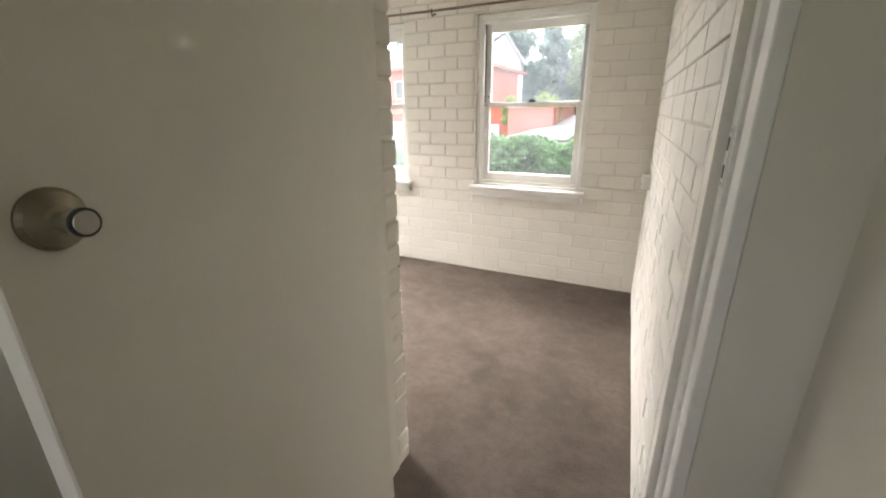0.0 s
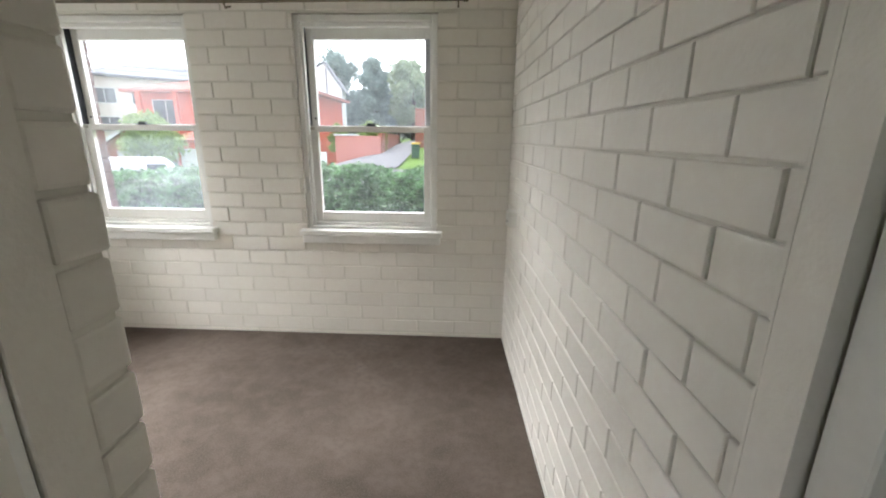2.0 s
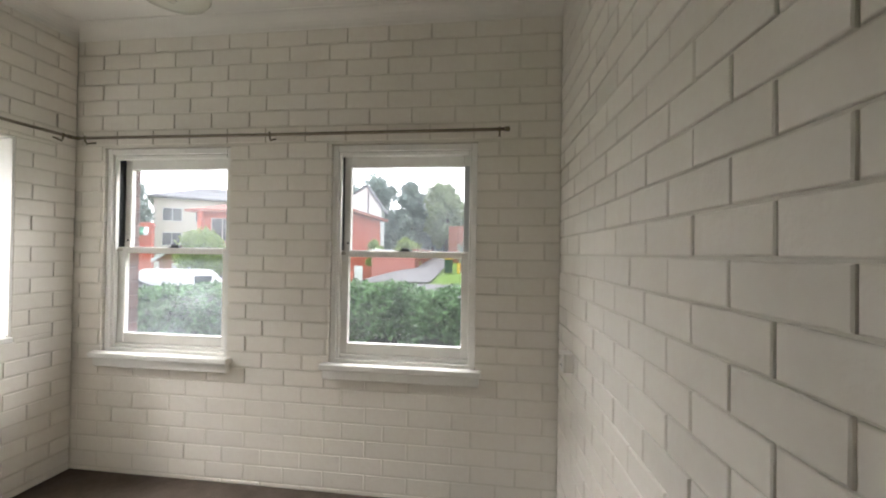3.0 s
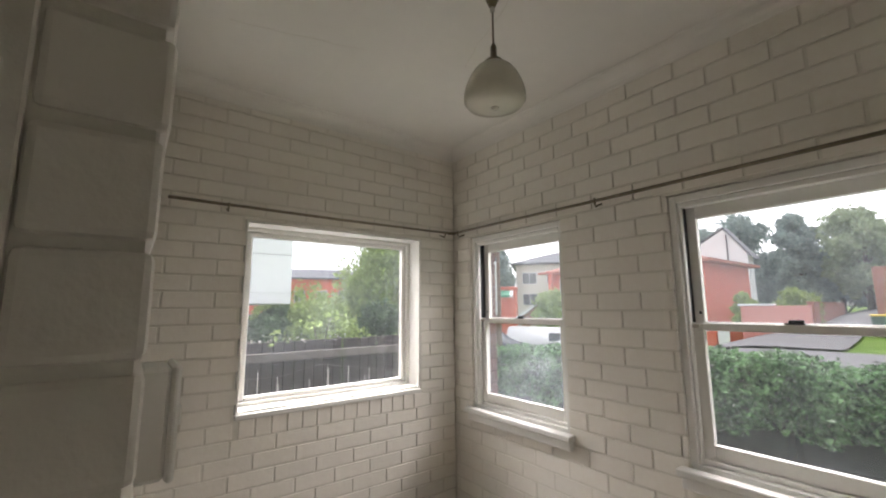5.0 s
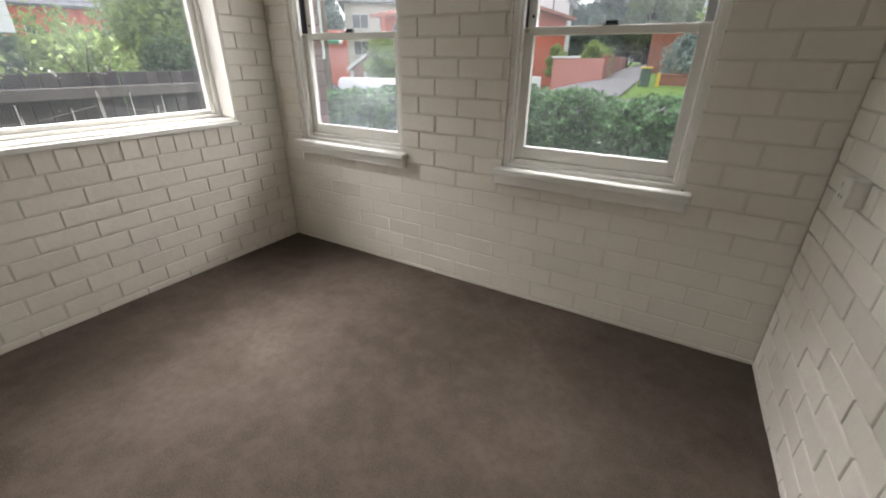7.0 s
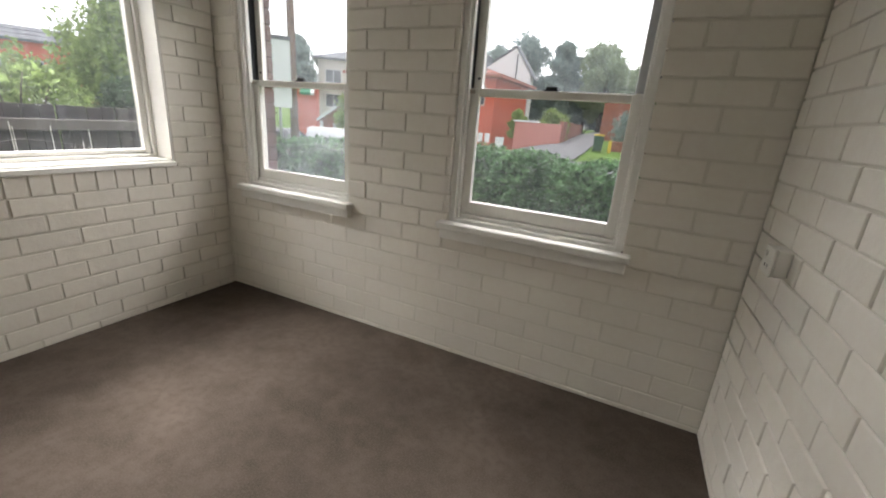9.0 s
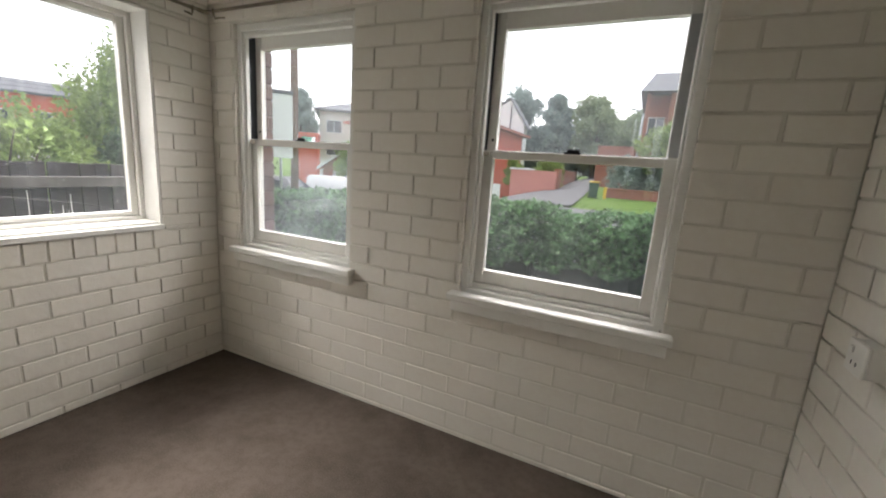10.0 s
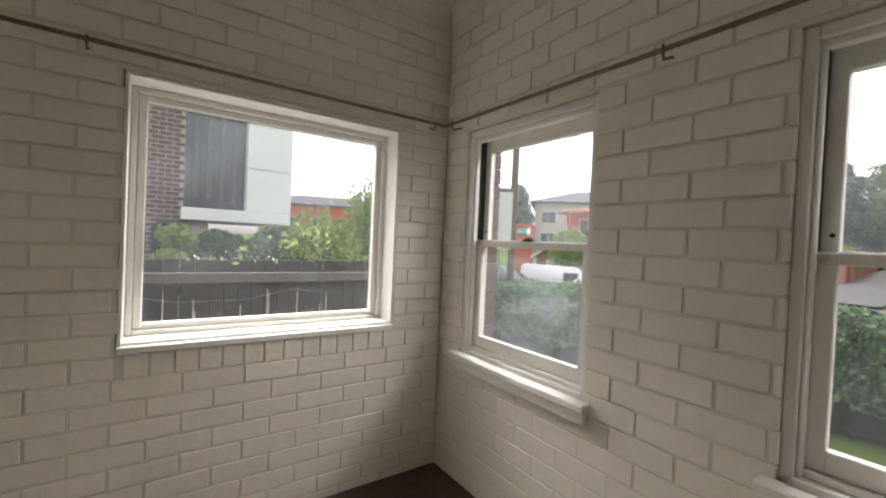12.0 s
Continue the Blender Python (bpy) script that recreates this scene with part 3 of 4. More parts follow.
WHITE = material("white_cladding", (0.72, 0.75, 0.76), 0.6, grain=((0.7, 0.3, (0.66, 0.69, 0.70)),))
SLATE = material("grey_roof", (0.13, 0.135, 0.15), 0.8, grain=((1.5, 0.4, (0.10, 0.10, 0.115)),))
PANE_FAR = material("dark_far_pane", (0.05, 0.06, 0.07), 0.15, grain=((1.5, 0.5, (0.10, 0.11, 0.12)),))
VAN_PAINT = material("white_van_paint", (0.62, 0.63, 0.63), 0.25, grain=((1.0, 0.2, (0.68, 0.69, 0.7)),))
CAR_PAINT = material("dark_car_paint", (0.03, 0.035, 0.045), 0.25)
AWNING = material("green_awning", (0.05, 0.22, 0.13), 0.8, grain=((5, 0.3, (0.07, 0.26, 0.16)),))
TYRE = material("tyre_rubber", (0.02, 0.02, 0.02), 0.85)
BIN_GREEN = material("bin_green", (0.03, 0.075, 0.045), 0.5)
BIN_YELLOW = material("bin_yellow", (0.65, 0.45, 0.03), 0.5)
STEEL = material("galvanised_steel", (0.38, 0.40, 0.41), 0.5, 0.5)
PURPLE_BRICK = material("dark_purple_brick", (0.115, 0.062, 0.065), 0.9, grain=((6, 0.4, (0.085, 0.045, 0.05)),), obj_random=0.3, island=0.0)
PALE_MORTAR = material("pale_mortar", (0.56, 0.52, 0.50), 0.95, grain=((8, 0.3, (0.4, 0.37, 0.35)),))


def translucent(m, amount):
    """Let light through thin leaves."""
    n, l = m.node_tree.nodes, m.node_tree.links
    p = n["Principled BSDF"]
    t = n.new("ShaderNodeBsdfTranslucent")
    l.new(p.inputs["Base Color"].links[0].from_socket, t.inputs["Color"])
    mix = n.new("ShaderNodeMixShader")
    mix.inputs[0].default_value = amount
    l.new(p.outputs[0], mix.inputs[1])
    l.new(t.outputs[0], mix.inputs[2])
    l.new(mix.outputs[0], n["Material Output"].inputs["Surface"])


for m_ in (HEDGE, FOLIAGE, FOLIAGE_HAZED, FOLIAGE_LIGHT, FOLIAGE_HAZED_GREEN):
    translucent(m_, 0.45)


def sheet(name, xs, ys, lift, mat, label, category, zf=ground_z):
    bm = bmesh.new()
    grid = [[bm.verts.new((x, y, zf(x, y) + lift)) for x in xs] for y in ys]
    for j in range(len(ys) - 1):
        for i in range(len(xs) - 1):
            bm.faces.new((grid[j][i], grid[j][i + 1], grid[j + 1][i + 1], grid[j + 1][i]))
    return tagged(part(name, bm, mat, smooth=True), label, category, kind="structure")


far = [-2000, -400, -120]
sheet("ground", far + list(range(-60, 62, 2)) + [120, 400, 2000], far + [-40, -10] + list(range(0, 82, 2)) + [140, 400, 2000], 0, GRASS, "mown green lawn and open ground round the house", "ground")
sheet("road", [v * 2 for v in range(-30, 31)], [11.5, 13, 15, 17, 19, 21.5], 0.02, ASPHALT, "grey asphalt street beyond the hedge", "road")
bm = bmesh.new()
left_e, right_e = [(-8.0 + 0.15 * k, 21.6 + 4 * k) for k in range(13)], [(-0.9 - 0.22 * k, 21.6 + 4 * k) for k in range(13)]
rows = [[bm.verts.new((xl + (xr - xl) * c / 8, y, ground_z(xl + (xr - xl) * c / 8, y) + 0.10)) for c in range(9)] for (xl, y), (xr, _) in zip(left_e, right_e)]
for a, b in zip(rows, rows[1:]):
    for c in range(8):
        bm.faces.new((a[c], a[c + 1], b[c + 1], b[c]))
tagged(part("road_side", bm, ASPHALT, smooth=True), "grey side street running uphill between walls", "road", kind="structure")
sheet("pavement", [-30, -24, -18, -12, -8, -4, -1], [22.0, 22.8, 23.6], 0.06, CONCRETE, "pale concrete footpath", "pavement")


def leaf_mesh(name, points, normals, size, mat, seed, fold=0.25, slim=0.5):
    """Many small folded leaves at points, facing roughly along normals."""
    rng = np.random.default_rng(seed)
    n = len(points)
    normals = normals + rng.normal(0, 0.55, (n, 3))
    normals /= np.linalg.norm(normals, axis=1)[:, None] + 1e-9
    side = np.cross(normals, rng.normal(0, 1, (n, 3)))
    side /= np.linalg.norm(side, axis=1)[:, None] + 1e-9
    along = np.cross(normals, side)
    s = size * rng.uniform(0.6, 1.3, n)[:, None]
    a, b = points - along * s, points + along * s
    c = points + side * s * slim + normals * s * fold
    d = points - side * s * slim + normals * s * fold
    verts = np.stack([a, c, b, d], 1).reshape(-1, 3)
    i = np.arange(n) * 4
    faces = np.concatenate([np.stack([i, i + 1, i + 2], 1), np.stack([i, i + 2, i + 3], 1)])
    me = bpy.data.meshes.new(name)
    me.from_pydata(verts.tolist(), [], faces.tolist())
    me.materials.append(mat)
    return me


def crown(clumps, per, size, mat, seed, name="crown", droop=0.0):
    """Leaves on the skins of several uneven clumps (x, y, z, radius)."""
    rng = np.random.default_rng(seed)
    pts, nor = [], []
    for x, y, z, r in clumps:
        d = rng.normal(0, 1, (per, 3))
        d /= np.linalg.norm(d, axis=1)[:, None]
        rad = r * (0.55 + 0.5 * rng.random(per)) * (1 + 0.16 * np.sin(5 * d[:, 0] + 3 * d[:, 2] + x) + 0.12 * np.sin(9 * d[:, 1] - 4 * d[:, 2] + y))
        p = d * rad[:, None] * (1, 1, 0.85) + (x, y, z)
        p[:, 2] -= droop * rng.random(per) * r
        pts.append(p)
        nor.append(d)
    return leaf_mesh(name, np.concatenate(pts), np.concatenate(nor), size, mat, seed + 1)


def tree(name, label, x, y, height, spread, trunk, mat, seed, clumps=9, per=900, leaf=0.14, droop=0.0, bare=0.35, zf=ground_z):
    rng = random.Random(seed)
    base = zf(x, y)
    ob = thing(name, label, "tree" if name != "shrub" else "shrub", pose(x, y, base))
    top = height * 0.8
    bm = bmesh.new()
    tube(bm, [(0, 0, -0.1), (0.05 * spread, 0, top * 0.4), (0.02, 0.06 * spread, top * 0.75), (0.05, 0, top)], [trunk, trunk * 0.75, trunk * 0.45, trunk * 0.12], 8)
    rows = []
    for k in range(clumps):
        a = 2.4 * k + rng.uniform(-0.4, 0.4)
        f = (k + 0.5) / clumps
        rr = spread * (0.75 - 0.5 * abs(f - 0.35)) * rng.uniform(0.55, 1.0) * (1.0 if k < clumps - 1 else 0.1)
        cz = height * (bare + (0.86 - bare) * f) + rng.uniform(-0.05, 0.05) * height
        cx, cy = rr * math.cos(a), rr * math.sin(a)
        rows.append((cx, cy, cz, spread * rng.uniform(0.34, 0.52)))
        z_from = max(0.1, min(top * 0.95, cz - 0.5 * rr - 0.12 * height))
        tube(bm, [(0.03 * spread, 0.02 * spread, z_from), (cx * 0.55, cy * 0.55, (z_from + cz) / 2 + 0.03 * height), (cx, cy, cz)], [trunk * 0.4, trunk * 0.25, trunk * 0.06], 6)
    part("trunk", bm, BARK, ob, smooth=True)
    c = new("crown", crown(rows, per, leaf, mat, seed, droop=droop))
    c.parent = ob
    return ob


# hedge in front of the north windows: a clipped box of leaves over dark stems
def hedge_line(s):
    return -5.5 + 11.0 * s, 4.9 + 2.6 * s


hedge = thing("hedge", "clipped dense green hedge with glossy leaves", "hedge", pose(0, 0, 0))
rng = np.random.default_rng(5)
n = 52000
s = rng.random(n)
hx, hy = -5.5 + 11.0 * s, 4.9 + 2.6 * s
face = rng.random(n)
u, w = rng.random(n), rng.random(n)
lump = 0.10 * np.sin(hx * 2.1) + 0.07 * np.sin(hx * 5.3 + 1) + 0.05 * np.sin(hx * 11 + 2) + 0.055 * np.sin(hx * 19 + 7 * u) * np.sin(16 * u + hx * 3)
h_top = 0.74 - 0.06 * np.clip((0.5 - s) / 0.08, 0, 1) + 0.05 * np.sin(hx * 2.7) + 0.03 * np.sin(hx * 7.1)
front = face < 0.62
z = np.where(front, 0.02 + 0.05 * np.sin(hx * 9) + (h_top - 0.02) * u ** 0.85, h_top - 0.06 * w)
clump = 0.075 * np.sin(hx * 13 + 2 * np.sin(z * 9)) * np.sin(z * 15 + 1.7 * np.sin(hx * 6)) + 0.05 * np.sin(hx * 29 + z * 11) * np.sin(z * 31 - hx * 7)
off = np.where(front, 0.05 * w - 0.05 + clump + lump * (0.4 + z) - 0.12 * np.sqrt(np.clip(z + 0.05, 0, 1)), 0.02 + 0.95 * u)
pts = np.stack([hx - 0.23 * off, hy + 0.97 * off, z + rng.normal(0, 0.02, n)], 1)
z = np.where(front, z, z + 0.05 * np.sin(hx * 17 + 5 * u) * np.sin(u * 19 + hx * 4))
pts[:, 2] = z + rng.normal(0, 0.02, n)
nor = np.where(front[:, None], np.array([[0.2, -0.85, 0.45]]), np.array([[0, -0.15, 1.0]])) * np.ones((n, 1))
new("foliage", leaf_mesh("foliage", pts, nor, 0.034, HEDGE, 6, slim=0.5)).parent = hedge
# dark boxes stand in for the shade behind and below the leaves
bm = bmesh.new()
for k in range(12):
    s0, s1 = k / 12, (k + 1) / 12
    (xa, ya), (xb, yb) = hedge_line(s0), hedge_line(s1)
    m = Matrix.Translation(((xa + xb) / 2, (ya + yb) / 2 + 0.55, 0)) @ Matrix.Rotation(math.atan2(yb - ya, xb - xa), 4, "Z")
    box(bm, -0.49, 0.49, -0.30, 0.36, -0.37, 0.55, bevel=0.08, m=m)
part("core", bm, HEDGE_SHADE, hedge)
rr = random.Random(4)
for k in range(46):
    x, y = hedge_line((k + rr.random()) / 46)
    y += 0.45 + rr.uniform(-0.15, 0.2)
    bm = tube(bmesh.new(), [(x, y, -0.40), (x + rr.uniform(-0.06, 0.06), y, -0.15), (x + rr.uniform(-0.12, 0.12), y + rr.uniform(-0.1, 0.1), 0.1)], [0.022, 0.018, 0.012], 6)
    part("stem", bm, BARK, hedge, smooth=True)


# ---- buildings across the street ----
def wall_box(parent, x0, x1, y0, y1, z0, z1, mat, name="wall"):
    return part(name, boxes((x0, x1, y0, y1, z0, z1)), mat, parent)


def far_window(parent, x, y, z, w, h, frame_mat, bars=1, name="window"):
    """A window on a wall that faces south (-y), with its reveal, frame and panes."""
    win = part(name, boxes((x - w / 2 - 0.07, x - w / 2, y - 0.06, y + 0.05, z - 0.07, z + h + 0.07), (x + w / 2, x + w / 2 + 0.07, y - 0.06, y + 0.05, z - 0.07, z + h + 0.07),
                           (x - w / 2, x + w / 2, y - 0.06, y + 0.05, z + h, z + h + 0.07), (x - w / 2, x + w / 2, y - 0.09, y + 0.05, z - 0.09, z)), frame_mat, parent)
    part("pane", boxes((x - w / 2, x + w / 2, y - 0.03, y - 0.01, z, z + h)), PANE_FAR, win)
    for k in range(bars):
        xx = x - w / 2 + w * (k + 1) / (bars + 1)
        part("mullion", boxes((xx - 0.03, xx + 0.03, y - 0.05, y - 0.032, z, z + h)), frame_mat, win)
    return win


def hip_roof(parent, x0, x1, y0, y1, z, rise, mat, over=0.5, rows=9):
    """A hipped roof with courses of tiles stepping up each slope, over a boxed eave."""
    roof = part("roof", boxes((x0 - over, x1 + over, y0 - over, y1 + over, z, z + 0.18)), mat, parent)
    bm = bmesh.new()
    half = min(x1 - x0, y1 - y0) / 2 + over
    for k in range(rows):
        a, b = k / rows, (k + 1) / rows
        ia, ib = half * a, half * b * 0.999
        za, zb = z + 0.185 + rise * a, z + 0.185 + rise * b
        lo = [bm.verts.new(v) for v in ((x0 - over + ia, y0 - over + ia, za + 0.05), (x1 + over - ia, y0 - over + ia, za + 0.05), (x1 + over - ia, y1 + over - ia, za + 0.05), (x0 - over + ia, y1 + over - ia, za + 0.05))]
        hi = [bm.verts.new(v) for v in ((x0 - over + ib, y0 - over + ib, zb), (x1 + over - ib, y0 - over + ib, zb), (x1 + over - ib, y1 + over - ib, zb), (x0 - over + ib, y1 + over - ib, zb))]
        un = [bm.verts.new((v.co.x, v.co.y, v.co.z - 0.06)) for v in lo]
        for i in range(4):
            bm.faces.new((lo[i], lo[(i + 1) % 4], hi[(i + 1) % 4], hi[i]))
            bm.faces.new((un[i], un[(i + 1) % 4], lo[(i + 1) % 4], lo[i]))
    part("tile_courses", bm, mat, roof)
    return roof


# two-storey orange-red house
house = thing("house", "orange-red rendered two-storey house with a terracotta hip roof", "house", pose(-2.7, 0, 0))
wall_box(house, -23.5, -8.1, 37.0, 47.0, -2.2, 4.85, HOUSE_RED)
wall_box(house, -22.6, -19.2, 36.0, 36.98, 1.1, 1.95, HOUSE_RED, "balcony")
for x in (-22.5, -19.3):
    part("post", boxes((x - 0.14, x + 0.14, 36.05, 36.35, 1.95, 4.84)), HOUSE_RED, house)
hip_roof(house, -23.5, -8.1, 37.0, 47.0, 4.85, 1.7, TILE, over=0.75)
for x, z_, w_, h_ in ((-9.6, 2.6, 1.1, 1.5), (-13.5, 2.4, 1.6, 1.5), (-16.8, 2.4, 1.6, 1.5), (-20.8, 2.1, 2.2, 2.1), (-13.5, -0.6, 1.8, 1.5), (-20.8, -1.0, 2.4, 1.5), (-17.2, -0.6, 1.4, 1.5)):
    far_window(house, x, 37.0, z_, w_, h_, RENDER)
part("dish", lathe(bmesh.new(), [(0.0, 0.0), (0.32, 0.05), (0.5, 0.16), (0.52, 0.17), (0.3, 0.0), (0.0, -0.05)], 20, pose(-8.9, 36.4, 6.0, 70, 0, 20)), SLATE, house)
part("dish_arm", tube(bmesh.new(), [(-8.9, 36.6, 5.2), (-8.9, 36.45, 5.95)], 0.05, 6), STEEL, house)

gable = thing("gabled_house", "white gabled house with a grey roof behind the red house", "house", pose(-1.5, 0, 0))
bm = bmesh.new()
pts2 = [(-16.8, -1.9), (-10.2, -1.9), (-10.2, 6.6), (-12.2, 9.4), (-16.8, 6.6)]
fa = [bm.verts.new((x, 50.5, z_)) for x, z_ in pts2]
fb = [bm.verts.new((x, 52.0, z_)) for x, z_ in pts2]
bm.faces.new(fa); bm.faces.new(fb)
for k in range(5):
    bm.faces.new((fa[k], fa[(k + 1) % 5], fb[(k + 1) % 5], fb[k]))
part("wall", bm, WHITE, gable)
bm = bmesh.new()
for (xa, za), (xb, zb) in (((-9.7, 6.1), (-12.2, 9.55)), ((-12.2, 9.55), (-17.4, 6.4))):
    q = [bm.verts.new(v) for v in ((xa, 50.4, za), (xb, 50.4, zb), (xb, 52.2, zb), (xa, 52.2, za), (xa, 50.4, za + 0.12), (xb, 50.4, zb + 0.12), (xb, 52.2, zb + 0.12), (xa, 52.2, za + 0.12))]
    for f in ((0, 1, 2, 3), (4, 5, 6, 7), (0, 1, 5, 4), (1, 2, 6, 5), (2, 3, 7, 6), (3, 0, 4, 7)):
        bm.faces.new([q[i] for i in f])
part("roof", bm, SLATE, gable)
part("downpipe", tube(bmesh.new(), [(-11.9, 50.4, -1), (-11.9, 50.4, 8.8)], 0.07, 6), SLATE, gable)

pink = thing("garden_wall", "pink rendered garden wall with a pale coping", "wall", pose(0, 0, 0))
wall_box(pink, -7.4, -3.9, 32.8, 33.1, -1.8, 1.35, PINK)
part("coping", boxes((-7.5, -5.6, 32.7, 33.2, 1.35, 1.47), bevel=0.02), WHITE, pink)
part("gate", boxes((-8.9, -8.2, 32.9, 33.0, -1.6, 0.1), bevel=0.02), WHITE, pink, "white metal side gate")
for k in range(4):
    part("slat", boxes((-11.6 + 0.6 * k, -11.2 + 0.6 * k, 32.9, 32.96, -1.7, 0.3), bevel=0.02), WHITE, pink)
wall_box(pink, -11.8, -8.95, 32.75, 33.15, -1.8, -0.4, HOUSE_RED)
side_wall = thing("street_wall", "long red-brick wall along the side street", "wall", pose(0, 0, 0))
bm = bmesh.new()
m = Matrix.Translation((-5.3, 46.5, 0)) @ Matrix.Rotation(math.atan2(26, -2.6), 4, "Z")
box(bm, -13.2, 13.2, -0.15, 0.15, -1.2, 1.5, m=m)
part("wall", bm, BRICK_WALL, side_wall)
bm = bmesh.new()
box(bm, -13.2, 13.2, -0.2, 0.2, 1.5, 1.58, bevel=0.02, m=m)
part("coping", bm, BRICK_WALL, side_wall)
low = thing("garden_wall", "low red-brick retaining wall beside the street", "wall", pose(0, 0, 0))
wall_box(low, -0.2, 9.0, 30.6, 30.95, -0.6, 0.42, BRICK_WALL)
part("coping", boxes((-0.25, 9.0, 30.5, 31.0, 0.42, 0.52), bevel=0.02), BRICK_WALL, low)

# red-brick flats with a balcony
flats = thing("apartment_building", "orange brick flats with a grey roof and a balcony", "apartment building", pose(0, 0, 0))
wall_box(flats, 3.0, 10.5, 39.0, 50.0, -0.6, 8.0, BRICK_WALL)
wall_box(flats, 1.3, 2.98, 40.2, 50.0, -0.6, 8.0, BRICK_WALL)
for z_ in (0.9, 3.9):
    b = part("balcony", boxes((1.3, 2.98, 38.8, 40.19, z_ - 0.25, z_), bevel=0.02), RENDER, flats)
    part("railing", boxes((1.3, 2.98, 38.8, 38.86, z_ + 0.85, z_ + 0.93), *((1.35 + 0.2 * k, 1.39 + 0.2 * k, 38.81, 38.85, z_, z_ + 0.85) for k in range(9))), PANE_FAR, b)
part("post", boxes((1.3, 1.55, 38.8, 39.1, -0.6, 7.9)), BRICK_WALL, flats)
far_window(flats, 2.2, 40.2, 4.2, 1.1, 2.0, RENDER)
for x, z_ in ((4.6, 1.0), (4.6, 4.2), (7.5, 1.0), (7.5, 4.2)):
    far_window(flats, x, 39.0, z_, 1.5, 1.5, RENDER)
bm = bmesh.new()
q = [bm.verts.new(v) for v in ((0.8, 38.3, 8.0), (11.0, 38.3, 8.0), (11.0, 50.5, 8.0), (0.8, 50.5, 8.0), (1.6, 44.4, 10.6), (10.2, 44.4, 10.6))]
for f in ((0, 1, 5, 4), (1, 2, 5), (2, 3, 4, 5), (3, 0, 4), (0, 1, 2, 3)):
    bm.faces.new([q[i] for i in f])
part("roof", bm, SLATE, flats)
wall_box(flats, -2.2, 0.9, 42.0, 46.0, -0.6, 4.0, BRICK_WALL, "side_wing")

# pale three-storey flats
pale = thing("apartment_building", "pale rendered three-storey flats with a dark roof", "apartment building", pose(-40, 43.5, -2.5, 0, 0, 40))
wall_box(pale, 2.3, 26, 0, 12, 0, 9.9, RENDER)
for j in range(3):
    for k in range(8):
        far_window(pale, 4.2 + 2.95 * k, 0, 1.2 + 3.0 * j, 1.0 if k % 3 == 1 else 1.9, 1.5, WHITE, bars=0 if k % 3 == 1 else 1)
hip_roof(pale, 2.3, 26, 0, 12, 9.9, 2.2, SLATE, over=0.7, rows=3)

SHOP = (-25.3, 30.5, 5.0)
# low orange shop with a striped awning
shop = thing("shop", "low orange-red shop with a green and white awning", "shop", pose(SHOP[0], SHOP[1], ground_z(*SHOP[:2]), 0, 0, 40))
wall_box(shop, -1.6, 0.2, 0, 4, -0.3, SHOP[2] - 0.1, HOUSE_RED)
part("parapet", boxes((-1.7, 0.3, -0.12, 4.1, SHOP[2] - 0.1, SHOP[2] + 0.1), bevel=0.02), HOUSE_RED, shop)
for k in range(4):
    bm = bmesh.new()
    xa = -1.2 + 0.3 * k
    q = [bm.verts.new(v) for v in ((xa, -0.02, SHOP[2] - 0.25), (xa + 0.297, -0.02, SHOP[2] - 0.25), (xa + 0.297, -0.9, SHOP[2] - 0.75), (xa, -0.9, SHOP[2] - 0.75), (xa, -0.02, SHOP[2] - 0.31), (xa + 0.297, -0.02, SHOP[2] - 0.31), (xa + 0.297, -0.9, SHOP[2] - 0.95), (xa, -0.9, SHOP[2] - 0.95))]
    for f in ((0, 1, 2, 3), (4, 5, 6, 7), (0, 1, 5, 4), (1, 2, 6, 5), (2, 3, 7, 6), (3, 0, 4, 7)):
        bm.faces.new([q[i] for i in f])
    part("awning_stripe", bm, WHITE if k % 4 == 3 else AWNING, shop)

# small gabled garage
garage = thing("garage", "red-brick garage with a pale roller door and gable", "garage", pose(-19.0, 27.5, ground_z(-19, 27.5), 0, 0, 30))
bm = bmesh.new()
prof = [(-2.0, 0), (2.0, 0), (2.0, 2.3), (0, 3.7), (-2.0, 2.3)]
fa = [bm.verts.new((x, 0, z_)) for x, z_ in prof]
fb = [bm.verts.new((x, 6, z_)) for x, z_ in prof]
bm.faces.new(fa); bm.faces.new(fb)
for k in range(5):
    bm.faces.new((fa[k], fa[(k + 1) % 5], fb[(k + 1) % 5], fb[k]))
part("wall", bm, BRICK_WALL, garage)
part("roller_door", boxes(*((-1.25, 1.25, -0.06, -0.01, 0.02 + 0.2 * k, 0.205 + 0.2 * k) for k in range(10)), bevel=0.01), RENDER, garage)
